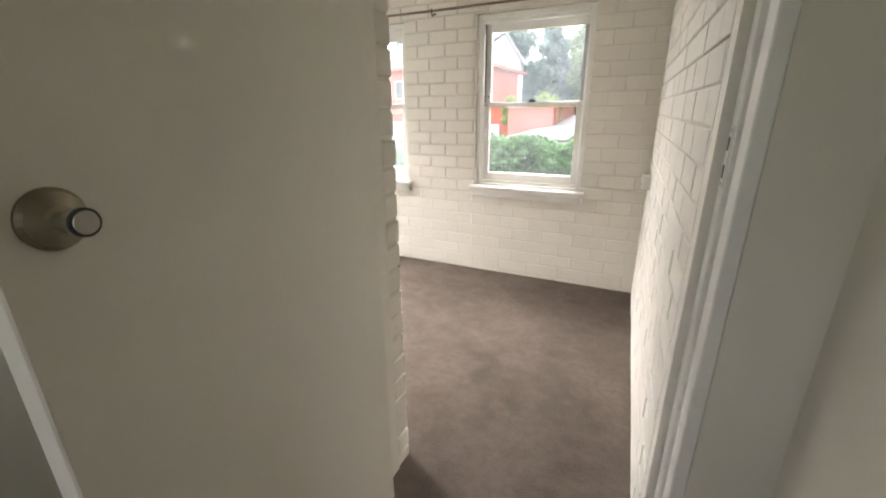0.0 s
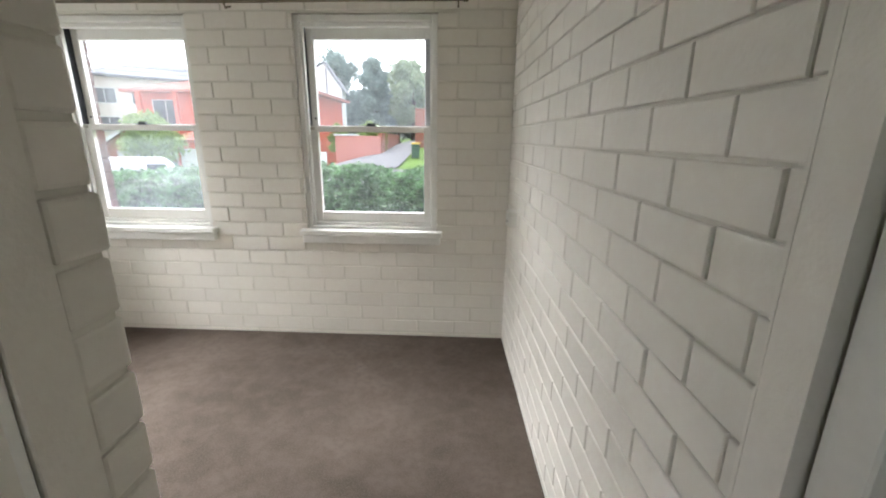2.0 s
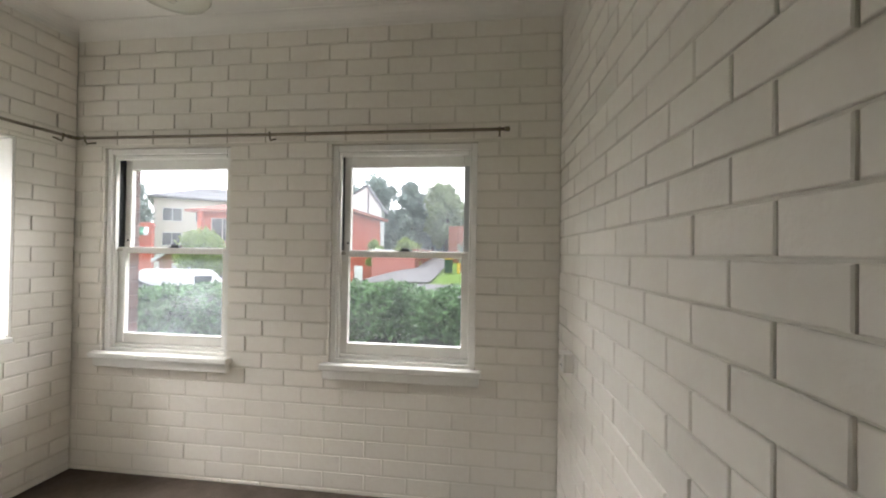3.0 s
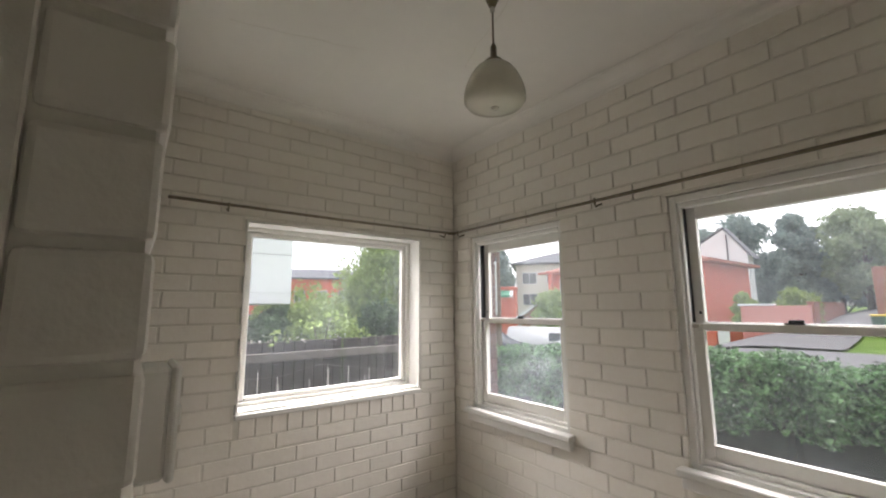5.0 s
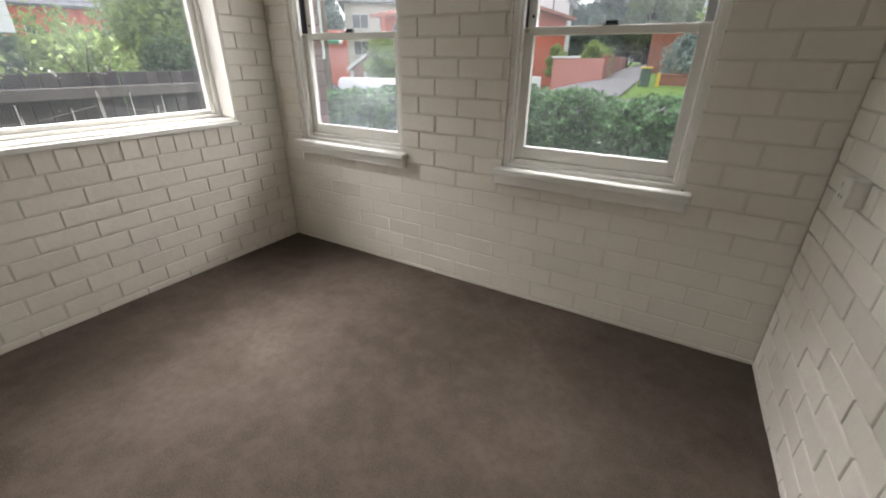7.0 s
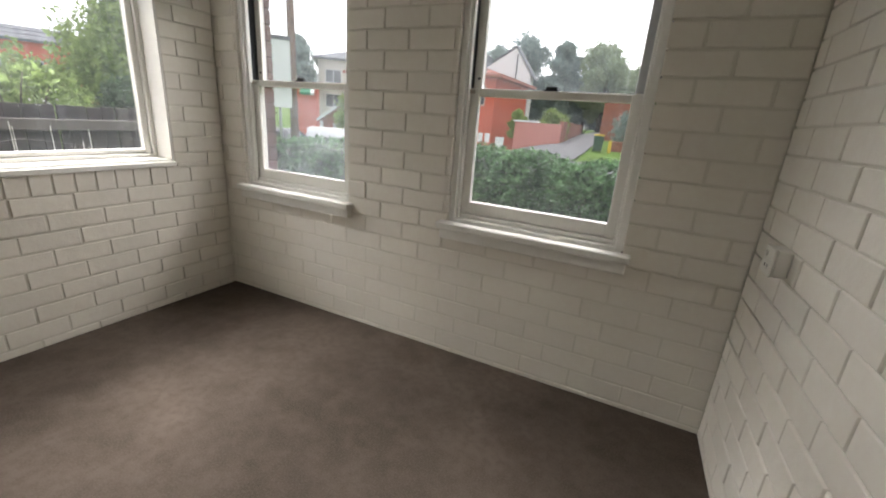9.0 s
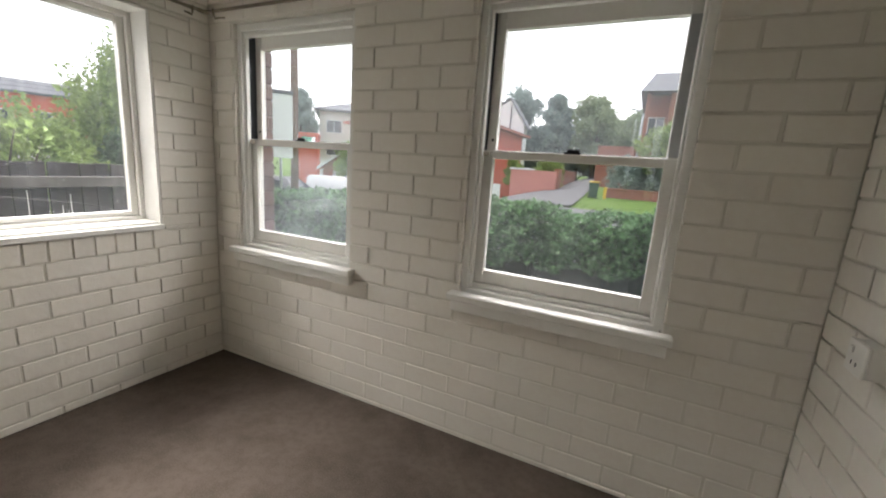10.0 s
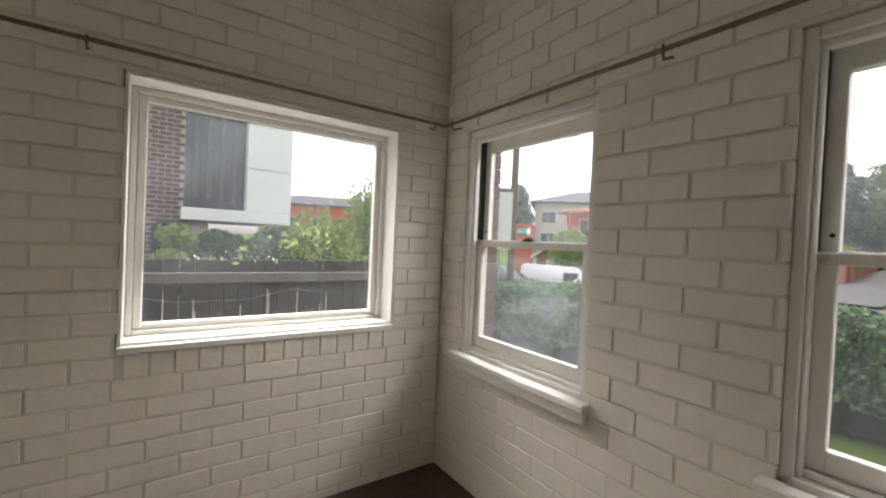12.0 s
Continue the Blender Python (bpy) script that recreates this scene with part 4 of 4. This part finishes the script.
for side in (-1, 1):
    bm = bmesh.new()
    q = [bm.verts.new(v) for v in ((side * 2.35, -0.3, 2.1), (0, -0.3, 3.76), (0, 6.2, 3.76), (side * 2.35, 6.2, 2.1), (side * 2.35, -0.3, 2.25), (0, -0.3, 3.92), (0, 6.2, 3.92), (side * 2.35, 6.2, 2.25))]
    for f in ((0, 1, 2, 3), (4, 5, 6, 7), (0, 1, 5, 4), (1, 2, 6, 5), (2, 3, 7, 6), (3, 0, 4, 7)):
        bm.faces.new([q[i] for i in f])
    part("roof", bm, TILE, garage)
    bm = bmesh.new()
    q = [bm.verts.new(v) for v in ((side * 2.4, -0.36, 2.05), (0, -0.36, 3.75), (0, -0.36, 3.98), (side * 2.4, -0.36, 2.3), (side * 2.4, -0.31, 2.05), (0, -0.31, 3.75), (0, -0.31, 3.98), (side * 2.4, -0.31, 2.3))]
    for f in ((0, 1, 2, 3), (4, 5, 6, 7), (0, 1, 5, 4), (1, 2, 6, 5), (2, 3, 7, 6), (3, 0, 4, 7)):
        bm.faces.new([q[i] for i in f])
    part("bargeboard", bm, WHITE, garage)
carport = thing("garage", "red double garage with a white arched door and tiled roof", "garage", pose(-15.2, 30.5, ground_z(-15, 30), 0, 0, 28))
wall_box(carport, -3.2, 3.2, 0, 6, 0, 2.5, HOUSE_RED)
part("door", boxes(*((-2.6, 0.4, -0.07, -0.01, 0.02 + 0.3 * k, 0.31 + 0.3 * k) for k in range(7)), bevel=0.01), WHITE, carport)
part("gate", boxes((1.2, 2.4, -0.07, -0.01, 0.02, 2.2), bevel=0.02), WHITE, carport)
hip_roof(carport, -3.2, 3.2, 0, 6, 2.5, 1.2, TILE, over=0.3, rows=6)


# ---- vehicles ----
def wheel(parent, x, y, z, r):
    w = part("wheel", lathe(bmesh.new(), [(r * 0.6, -0.1), (r * 0.95, -0.1), (r, -0.06), (r, 0.06), (r * 0.95, 0.1), (r * 0.6, 0.1)], 20, pose(x, y, z, 90)), TYRE, parent)
    part("rim", lathe(bmesh.new(), [(0.0, -0.07), (r * 0.6, -0.09), (r * 0.6, 0.09), (0.0, 0.07)], 16, pose(x, y, z, 90)), STEEL, w)


def vehicle(label, category, m, prof, width, glass, paint, r, name):
    """A body swept across its width from a side profile of (length, height), narrowing to the roof."""
    ob = thing(name, label, category, m)
    bm = bmesh.new()
    top = max(z_ for _, z_ in prof)
    rows = []
    for sgn in (-1, 1):
        rows.append([bm.verts.new((x, sgn * width / 2 * (1 - 0.16 * max(0, (z_ - 0.95) / (top - 0.9))), z_)) for x, z_ in prof])
    for k in range(len(prof)):
        bm.faces.new((rows[0][k], rows[0][(k + 1) % len(prof)], rows[1][(k + 1) % len(prof)], rows[1][k]))
    bm.faces.new(rows[0]); bm.faces.new(rows[1])
    bmesh.ops.bevel(bm, geom=bm.edges[:], offset=0.07, segments=2, affect="EDGES")
    part("body", bm, paint, ob, smooth=True)
    for b in glass:
        part("window", boxes(b, bevel=0.02), PANE_FAR, ob)
    xs = [x for x, _ in prof]
    for x in (min(xs) + 0.85, max(xs) - 0.85):
        for y in (-width / 2 + 0.1, width / 2 - 0.1):
            wheel(ob, x, y, r, r)
    return ob


van = vehicle("white panel van with roof bars parked on the street", "van", pose(-13.4, 20.6, ground_z(-13.4, 20.6) + 0.02, 0, 0, 38),
              [(-2.4, 0.3), (2.3, 0.3), (2.4, 0.9), (1.6, 1.15), (0.85, 1.9), (-2.25, 1.95), (-2.4, 0.9)], 1.75,
              [(1.10, 1.40, -0.62, 0.62, 1.25, 1.62), (0.05, 0.85, -0.82, 0.82, 1.15, 1.62)], VAN_PAINT, 0.33, "van")
for x in (-1.6, -0.2):
    part("roof_bar", boxes((x - 0.03, x + 0.03, -0.7, 0.7, 1.98, 2.03), bevel=0.01), STEEL, van)
vehicle("dark parked car behind the hedge", "car", pose(-13.2, 15.4, ground_z(-13.2, 15.4) + 0.02, 0, 0, 20),
        [(-2.1, 0.3), (2.1, 0.3), (2.1, 0.75), (1.1, 0.9), (0.5, 1.42), (-1.2, 1.42), (-1.9, 0.95)], 1.7,
        [(-1.1, 0.4, -0.80, 0.80, 0.98, 1.32)], CAR_PAINT, 0.32, "car")

bin_ = thing("wheelie_bin", "dark green wheelie bin with a yellow lid", "bin", pose(-0.75, 29.2, ground_z(-0.75, 29.2), 0, 0, 10))
bm = bmesh.new()
box(bm, -0.29, 0.29, -0.33, 0.33, 0.06, 0.98, bevel=0.04)
for v in bm.verts:
    k = 0.82 + 0.18 * v.co.z
    v.co.x, v.co.y = v.co.x * k, v.co.y * k
part("body", bm, BIN_GREEN, bin_)
part("lid", boxes((-0.31, 0.31, -0.37, 0.35, 0.985, 1.07), bevel=0.03), BIN_YELLOW, bin_, "yellow plastic lid")
for x in (-0.25, 0.25):
    part("wheel", lathe(bmesh.new(), [(0.0, -0.03), (0.1, -0.03), (0.1, 0.03), (0.0, 0.03)], 14, pose(x, 0.3, 0.1, 0, 90)), TYRE, bin_)
post_ = thing("bollard", "short orange post beside the bin", "post", pose(-0.05, 29.3, ground_z(0, 29)))
part("shaft", boxes((-0.09, 0.09, -0.09, 0.09, -0.05, 0.75), bevel=0.03), BIN_YELLOW, post_)

street_lamp = thing("street_lamp", "slim grey steel street lamp post", "street lamp", pose(1.35, 33.0, ground_z(1.35, 33)))
part("pole", tube(bmesh.new(), [(0, 0, -0.1), (0, 0, 5.6)], [0.10, 0.06], 8), STEEL, street_lamp, smooth=True)
part("arm", tube(bmesh.new(), [(0, 0, 5.5), (-0.2, -0.2, 5.75), (-0.6, -0.6, 5.8)], 0.04, 6), STEEL, street_lamp, smooth=True)
part("lantern", boxes((-0.75, -0.45, -0.75, -0.45, 5.74, 5.84), bevel=0.03), STEEL, street_lamp)

pole = thing("utility_pole", "brown timber utility pole with cables", "utility pole", pose(-8.0, 11.2, ground_z(-8, 11.2)))
part("shaft", tube(bmesh.new(), [(0, 0, -0.2), (0, 0, 4.5), (0, 0, 8.6)], [0.13, 0.115, 0.10], 12), POLE, pole, smooth=True)
arm = part("crossarm", boxes((-1.0, 1.0, -0.06, 0.06, 7.4, 7.54), bevel=0.01), POLE, pole)
for dx, z_ in ((-0.9, 7.6), (0.9, 7.6), (0.0, 5.2)):
    part("cable", tube(bmesh.new(), [(dx - 14 + 3.5 * k, -1.2 * (k - 4) * 0.2, z_ - 0.5 * (1 - ((k - 4) / 4) ** 2) + (0.5 if k == 4 else 0.0)) for k in range(9)], 0.014, 5), DARK, pole)
board = thing("street_sign", "plain pale grey board on a steel post", "sign", pose(-5.97, 8.78, ground_z(-5.97, 8.78), 0, 0, 48))
part("board", boxes((-0.32, 0.28, -0.04, 0.04, 1.5, 3.0), bevel=0.01), WHITE, board)
part("cap", boxes((-0.34, 0.30, -0.06, 0.06, 3.0, 3.09), bevel=0.01), SLATE, board)
part("post", tube(bmesh.new(), [(0, 0.07, -0.1), (0, 0.07, 2.6)], 0.035, 8), STEEL, board, smooth=True)

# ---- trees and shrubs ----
# distant trees get their haze from the lightened leaf colours
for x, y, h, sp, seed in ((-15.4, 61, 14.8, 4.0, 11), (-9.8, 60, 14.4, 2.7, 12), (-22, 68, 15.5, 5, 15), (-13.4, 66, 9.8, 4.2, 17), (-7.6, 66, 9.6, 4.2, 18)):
    tree("tree", "tall gum tree behind the houses, leaf colour paled for haze", x, y, h, sp, 0.32, FOLIAGE_HAZED, seed, clumps=16, per=620, leaf=0.27, bare=0.22)
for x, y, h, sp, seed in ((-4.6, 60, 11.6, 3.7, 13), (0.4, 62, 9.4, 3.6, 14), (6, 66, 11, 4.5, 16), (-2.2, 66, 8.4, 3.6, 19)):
    tree("tree", "broad green tree behind the houses, leaf colour paled for haze", x, y, h, sp, 0.3, FOLIAGE_HAZED_GREEN, seed, clumps=14, per=620, leaf=0.26, bare=0.18)
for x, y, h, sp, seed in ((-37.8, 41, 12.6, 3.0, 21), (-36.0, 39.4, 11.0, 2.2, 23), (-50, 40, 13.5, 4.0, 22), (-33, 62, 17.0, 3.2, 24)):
    tree("tree", "thin tall tree beyond the street", x, y, h, sp, 0.2, FOLIAGE_HAZED, seed, clumps=9, per=300, leaf=0.3, bare=0.3)
tree("tree", "round bright green street tree", -17.6, 26.8, 4.7, 2.0, 0.12, FOLIAGE_LIGHT, 31, clumps=9, per=800, leaf=0.13)
tree("tree", "leafy light green tree by the flats", 3.6, 31.6, 5.4, 2.3, 0.12, FOLIAGE_LIGHT, 32, clumps=9, per=700, leaf=0.14)
for x, y, h, sp, seed, mat in ((-7.6, 34.2, 3.6, 1.0, 33, FOLIAGE_LIGHT), (-5.4, 36.5, 2.8, 1.5, 34, FOLIAGE_LIGHT), (0.9, 31.9, 3.0, 1.6, 35, FOLIAGE_HAZED), (2.6, 32.2, 2.4, 1.5, 36, FOLIAGE_HAZED), (-13.5, 12.2, 1.6, 1.2, 37, FOLIAGE)):
    tree("shrub", "dense green garden shrub", x, y, h, sp, 0.05, mat, seed, clumps=8, per=350, leaf=0.12, bare=0.2)

# ---- west side: fence, shrubs and neighbouring building ----
fence = thing("fence", "weathered dark timber paling fence with grey rails", "fence", pose(-1.85, 0, 0))
board_mesh = mesh_of(boxes((-0.009, 0.009, -0.049, 0.049, -0.38, 1.045), bevel=0.003), "paling", FENCE)
rr = random.Random(8)
for k in range(63):
    b = new("paling", board_mesh)
    b.parent = fence
    b.location = (-0.011 + rr.uniform(-0.003, 0.003), -2.2 + 0.1025 * k, rr.uniform(-0.005, 0.005))
    b.rotation_euler = (rr.uniform(-0.006, 0.006), 0, 0)
for z_, h_ in ((0.90, 0.085), (0.05, 0.085)):
    for k in range(2):
        part("rail", boxes((0.012, 0.055, -2.25 + 3.25 * k, 0.99 + 3.25 * k, z_ - h_ / 2, z_ + h_ / 2), bevel=0.004), RAIL, fence)
for k in range(4):
    part("post", boxes((-0.12, -0.022, -2.2 + 2.0 * k, -2.1 + 2.0 * k, -0.6, 1.05), bevel=0.005), FENCE, fence)
cable = thing("cable", "thin pale cable drooping along the fence", "cable", pose(0, 0, 0))
part("wire", tube(bmesh.new(), [(-1.79, 0.9, 0.95), (-1.77, 1.2, 0.80), (-1.76, 1.6, 0.72), (-1.76, 2.1, 0.72), (-1.77, 2.5, 0.80), (-1.79, 3.0, 0.72), (-1.79, 3.4, 0.58)], 0.005, 6), RAIL, cable, smooth=True)

vine = thing("shrub", "sprig of a climber with white blossoms above the fence", "shrub", pose(0, 0, 0))
bm = bmesh.new()
twigs = [[(-1.88, 2.5, 1.02), (-1.86, 2.46, 1.14), (-1.84, 2.42, 1.22)], [(-1.88, 2.58, 1.02), (-1.86, 2.60, 1.16), (-1.84, 2.62, 1.27)], [(-1.88, 2.2, 1.02), (-1.86, 2.16, 1.08), (-1.84, 2.1, 1.12)], [(-1.88, 2.72, 1.02), (-1.86, 2.74, 1.12), (-1.84, 2.76, 1.18)]]
for t_ in twigs:
    tube(bm, t_, [0.007, 0.005, 0.003], 6)
part("twigs", bm, BARK, vine, smooth=True)
rng = np.random.default_rng(3)
c = np.array([t_[2] for t_ in twigs for _ in range(14)]) + rng.normal(0, 0.06, (56, 3))
new("leaves", leaf_mesh("leaves", c, rng.normal(0, 1, (56, 3)), 0.035, FOLIAGE_LIGHT, 4)).parent = vine
c = np.stack([-1.84 + rng.normal(0, 0.012, 40), rng.choice([1.75, 1.95, 2.25, 2.65], 40) + rng.normal(0, 0.07, 40), 1.06 + rng.normal(0, 0.02, 40)], 1)
new("blossom", leaf_mesh("blossom", c, rng.normal(0, 1, (40, 3)), 0.012, PLASTIC, 9, slim=0.8)).parent = vine

block = thing("neighbour_building", "dark purple-brick house with a white box window", "house", pose(0, 0, 0))
wall_box(block, -15.0, -7.42, -6.0, 2.30, -1.0, 7.0, PALE_MORTAR)
bay = part("bay", boxes((-10.5, -6.98, 1.82, 3.75, 1.47, 1.70), (-10.5, -6.98, 2.90, 3.75, 1.7005, 5.6), (-10.5, -7.3, 1.86, 2.90, 1.7005, 5.6), bevel=0.01), WHITE, block, "white clad box window")
part("window", boxes((-7.295, -7.27, 1.861, 2.899, 1.705, 5.5)), PANE_FAR, bay)
for k in range(4):
    y = 2.04 + 0.22 * k
    part("blind_slat", boxes((-7.262, -7.24, y - 0.045, y + 0.045, 1.9, 5.4), bevel=0.004), SLATE, bay)
part("panel_joint", boxes((-6.979, -6.975, 2.91, 3.74, 2.55, 2.56)), SLATE, bay)
part("pipe", tube(bmesh.new(), [(-7.36, 1.45, 0.6), (-7.36, 1.45, 1.34), (-7.33, 1.50, 1.40), (-7.33, 1.95, 1.40)], 0.06, 8), DARK, block, smooth=True)
red_flats = thing("apartment_building", "distant red-brick flats with a grey roof", "apartment building", pose(-55, 21, -2.5, 0, 0, 70))
wall_box(red_flats, -9, 9, 0, 9, 0, 8.0, HOUSE_RED)
for j in range(2):
    for k in range(6):
        far_window(red_flats, -7.5 + 3 * k, 0, 1.6 + 3.2 * j, 1.3, 1.5, WHITE)
hip_roof(red_flats, -9, 9, 0, 9, 8.0, 1.6, SLATE, over=0.5, rows=3)
flat = lambda x, y: -0.5
tree("tree", "weeping willow with drooping light green leaves", -14.6, 10.6, 5.9, 2.5, 0.22, FOLIAGE_LIGHT, 41, clumps=14, per=1100, leaf=0.12, droop=0.7, bare=0.35, zf=flat)
for x, y, h, sp, seed, mat in ((-12.2, 5.9, 2.55, 1.7, 42, FOLIAGE_LIGHT), (-13.8, 7.6, 2.4, 1.8, 43, FOLIAGE_LIGHT), (-9.6, 7.4, 2.2, 1.3, 44, FOLIAGE), (-6.3, 1.75, 2.05, 0.5, 45, FOLIAGE_LIGHT), (-6.4, 2.35, 1.95, 0.5, 51, FOLIAGE), (-6.3, 3.1, 1.95, 0.55, 52, FOLIAGE), (-6.6, 3.9, 2.1, 0.7, 53, FOLIAGE_LIGHT), (-8.6, 5.0, 2.2, 1.2, 54, FOLIAGE_LIGHT), (-8.2, 3.9, 2.1, 1.0, 46, FOLIAGE), (-7.0, 2.9, 1.7, 0.6, 47, FOLIAGE), (-10.5, 4.3, 2.1, 1.3, 48, FOLIAGE_LIGHT), (-12.6, 12.6, 2.3, 1.6, 49, FOLIAGE)):
    tree("shrub", "garden shrub beyond the fence", x, y, h, sp, 0.05, mat, seed, clumps=8, per=420, leaf=0.085, bare=0.2, zf=flat)

# ---- bricks ----
_bricks = {}


def brick_mesh(w, h, depth, mat, bevel=0.0028):
    """One brick seen from its face: bevelled front, plain sides. Front at depth 0, centred on its face."""
    key = (round(w, 3), round(h, 3), depth, mat.name)
    if key not in _bricks:
        bm = bmesh.new()
        r = random.Random(str(key))
        b = min(bevel, w * 0.2, h * 0.2)
        ring = lambda i, d: [bm.verts.new((sx * (w / 2 - i) + r.uniform(-1, 1) * 0.0007, d, sz * (h / 2 - i) + r.uniform(-1, 1) * 0.0007)) for sx, sz in ((-1, -1), (1, -1), (1, 1), (-1, 1))]
        rings = [ring(b, 0.0), ring(b * 0.3, b * 0.35), ring(0.0, b), ring(0.0, depth)]
        bm.faces.new(rings[0])
        for p, q in zip(rings, rings[1:]):
            for k in range(4):
                bm.faces.new((p[k], p[(k + 1) % 4], q[(k + 1) % 4], q[k]))
        _bricks[key] = mesh_of(bm, "brick", mat)
    return _bricks[key]


def minus(rect, hole):
    a, b, c, d = rect
    e, f, g, h = hole
    if e >= b or f <= a or g >= d or h <= c:
        return [rect]
    rows = []
    if c < g:
        rows.append((a, b, c, g - JOINT * 0.3))
    if h < d:
        rows.append((a, b, h + JOINT * 0.3, d))
    lo, hi = max(c, g), min(d, h)
    if a < e:
        rows.append((a, e, lo, hi))
    if f < b:
        rows.append((f, b, lo, hi))
    return rows


def lay(parent, u0, u1, holes, odd, even, seed, depth=0.032, mat=None, z_top=HEIGHT, length=BRICK, course=COURSE, first=COURSE_0, fill=None, joint=JOINT):
    """Running bond on a wall's local face; odd and even give where the upright joints fall."""
    rng = random.Random(seed)
    n0 = int(math.floor((0 - first) / course))
    for k in range(n0, int(z_top / course) + 1):
        z0, z1 = first + course * k, first + course * (k + 1)
        start = odd if k % 2 else even
        x = start - length * math.ceil((start - u0) / length)
        while x < u1:
            rects = [(max(x + joint / 2, u0 + 0.001), min(x + length - joint / 2, u1 - 0.001), max(z0 + joint / 2, 0.002), min(z1 - joint / 2, z_top - 0.004))]
            for h in holes:
                rects = [q for r_ in rects for q in minus(r_, h)]
            for a, b, c, d in rects:
                if b - a < 0.014 or d - c < 0.012:
                    continue
                ob = new("brick", brick_mesh(b - a, d - c, depth, mat or PAINT))
                ob.parent = parent
                filled = fill(a, (c + d) / 2) if fill else 0.0
                ob.location = ((a + b) / 2, rng.uniform(-0.0014, 0.0014) + filled, (c + d) / 2)
                ob.scale = (rng.uniform(0.986, 1.004), 1.0, rng.uniform(0.965, 1.015))
                ob.rotation_euler = (rng.uniform(-0.006, 0.006), rng.uniform(-0.003, 0.003), rng.uniform(-0.006, 0.006))
            x += length


def thick_paint(u, z):
    """Low down under the sills, paint fills most of the joints."""
    return 0.0048 * ease((0.72 - z) / 0.22) * (0.75 + 0.25 * math.sin(5 * u + 9 * z))


lay(wall_north, 0.0, EAST_X, [WIN_1, WIN_2], 1.178, 1.080, 1, fill=thick_paint)
ROWLOCK = (WIN_3[0] - 0.008, WIN_3[1] + 0.010, WIN_3[2] - 0.105, WIN_3[2] - 0.0)
lay(wall_west, SOUTH_Y, NORTH_Y, [WIN_3, ROWLOCK], 1.596, 1.707, 2, length=0.2255, course=0.083, first=0.041)
for k in range(14):
    ob = new("brick", brick_mesh(0.0735, 0.090, 0.032, PAINT))
    ob.parent = wall_west
    ob.location = (1.4455 + 0.0825 * k - 0.0005, (k % 3 - 1) * 0.001, WIN_3[2] - 0.0615)
lay(wall_east, 0.0, 1.946, [], 1.483, 1.384, 3, length=0.218, course=0.0835, first=0.035, joint=0.0055)

# whole bricks at the end of the south wall, where it stops at the doorway
rr = random.Random(12)
for k in range(-1, int(HEIGHT / END_COURSE) + 1):
    z0, z1 = max(0.002, END_0 + END_COURSE * k + JOINT / 2), min(HEIGHT - 0.004, END_0 + END_COURSE * (k + 1) - JOINT / 2)
    if z1 - z0 < 0.012:
        continue
    w = 0.22 if k % 2 else 0.105
    bm = bmesh.new()
    box(bm, DOOR_L - w, DOOR_L + rr.uniform(-0.002, 0.003), SOUTH_Y - 0.0725, SOUTH_Y + rr.uniform(-0.0015, 0.0015), z0, z1, bevel=0.006, segments=2)
    part("brick", bm, PAINT, wall_south)
FLIP = Matrix(((-1, 0, 0, 0), (0, -1, 0, SOUTH_Y), (0, 0, 1, 0), (0, 0, 0, 1)))
rng2 = random.Random(14)
for k in range(-1, int(HEIGHT / END_COURSE) + 1):
    z0, z1 = max(0.002, END_0 + END_COURSE * k + JOINT / 2), min(HEIGHT - 0.004, END_0 + END_COURSE * (k + 1) - JOINT / 2)
    if z1 - z0 < 0.012:
        continue
    x = DOOR_L - (0.22 if k % 2 else 0.105) - JOINT
    while x > 0.05:
        a = max(0.003, x - BRICK + JOINT)
        ob = new("brick", brick_mesh(x - a, z1 - z0, 0.032, PAINT))
        ob.parent = wall_south
        ob.matrix_local = FLIP @ Matrix.Translation((-(x + a) / 2, rng2.uniform(-0.001, 0.001), (z0 + z1) / 2))
        x -= BRICK

# bare outer bricks beside the sash windows
for k in range(-1, int(1.95 / COURSE) + 1):
    z0, z1 = COURSE_0 + COURSE * k + JOINT / 2, COURSE_0 + COURSE * (k + 1) - JOINT / 2
    for x in (WIN_1[0] - 0.018, WIN_2[0] - 0.018):
        w = 0.215 if k % 2 else 0.105
        bm = bmesh.new()
        box(bm, x - w, x + 0.006, 0.158, 0.262, z0, z1, bevel=0.004)
        part("brick", bm, RED_BRICK, outer)

# bricks of the neighbouring house
rr = random.Random(15)
for k in range(62):
    y = -1.2 + (0.12 if k % 2 else 0.0)
    while y < 1.80:
        if 0.8 + 0.086 * k < 4.6 and y > -0.4:
            ob = new("brick", brick_mesh(0.221, 0.067, 0.05, PURPLE_BRICK))
            ob.parent = block
            ob.matrix_local = Matrix.Translation((-7.405, y, 0.75 + 0.086 * k)) @ Matrix.Rotation(math.pi / 2, 4, "Z")
        y += 0.24
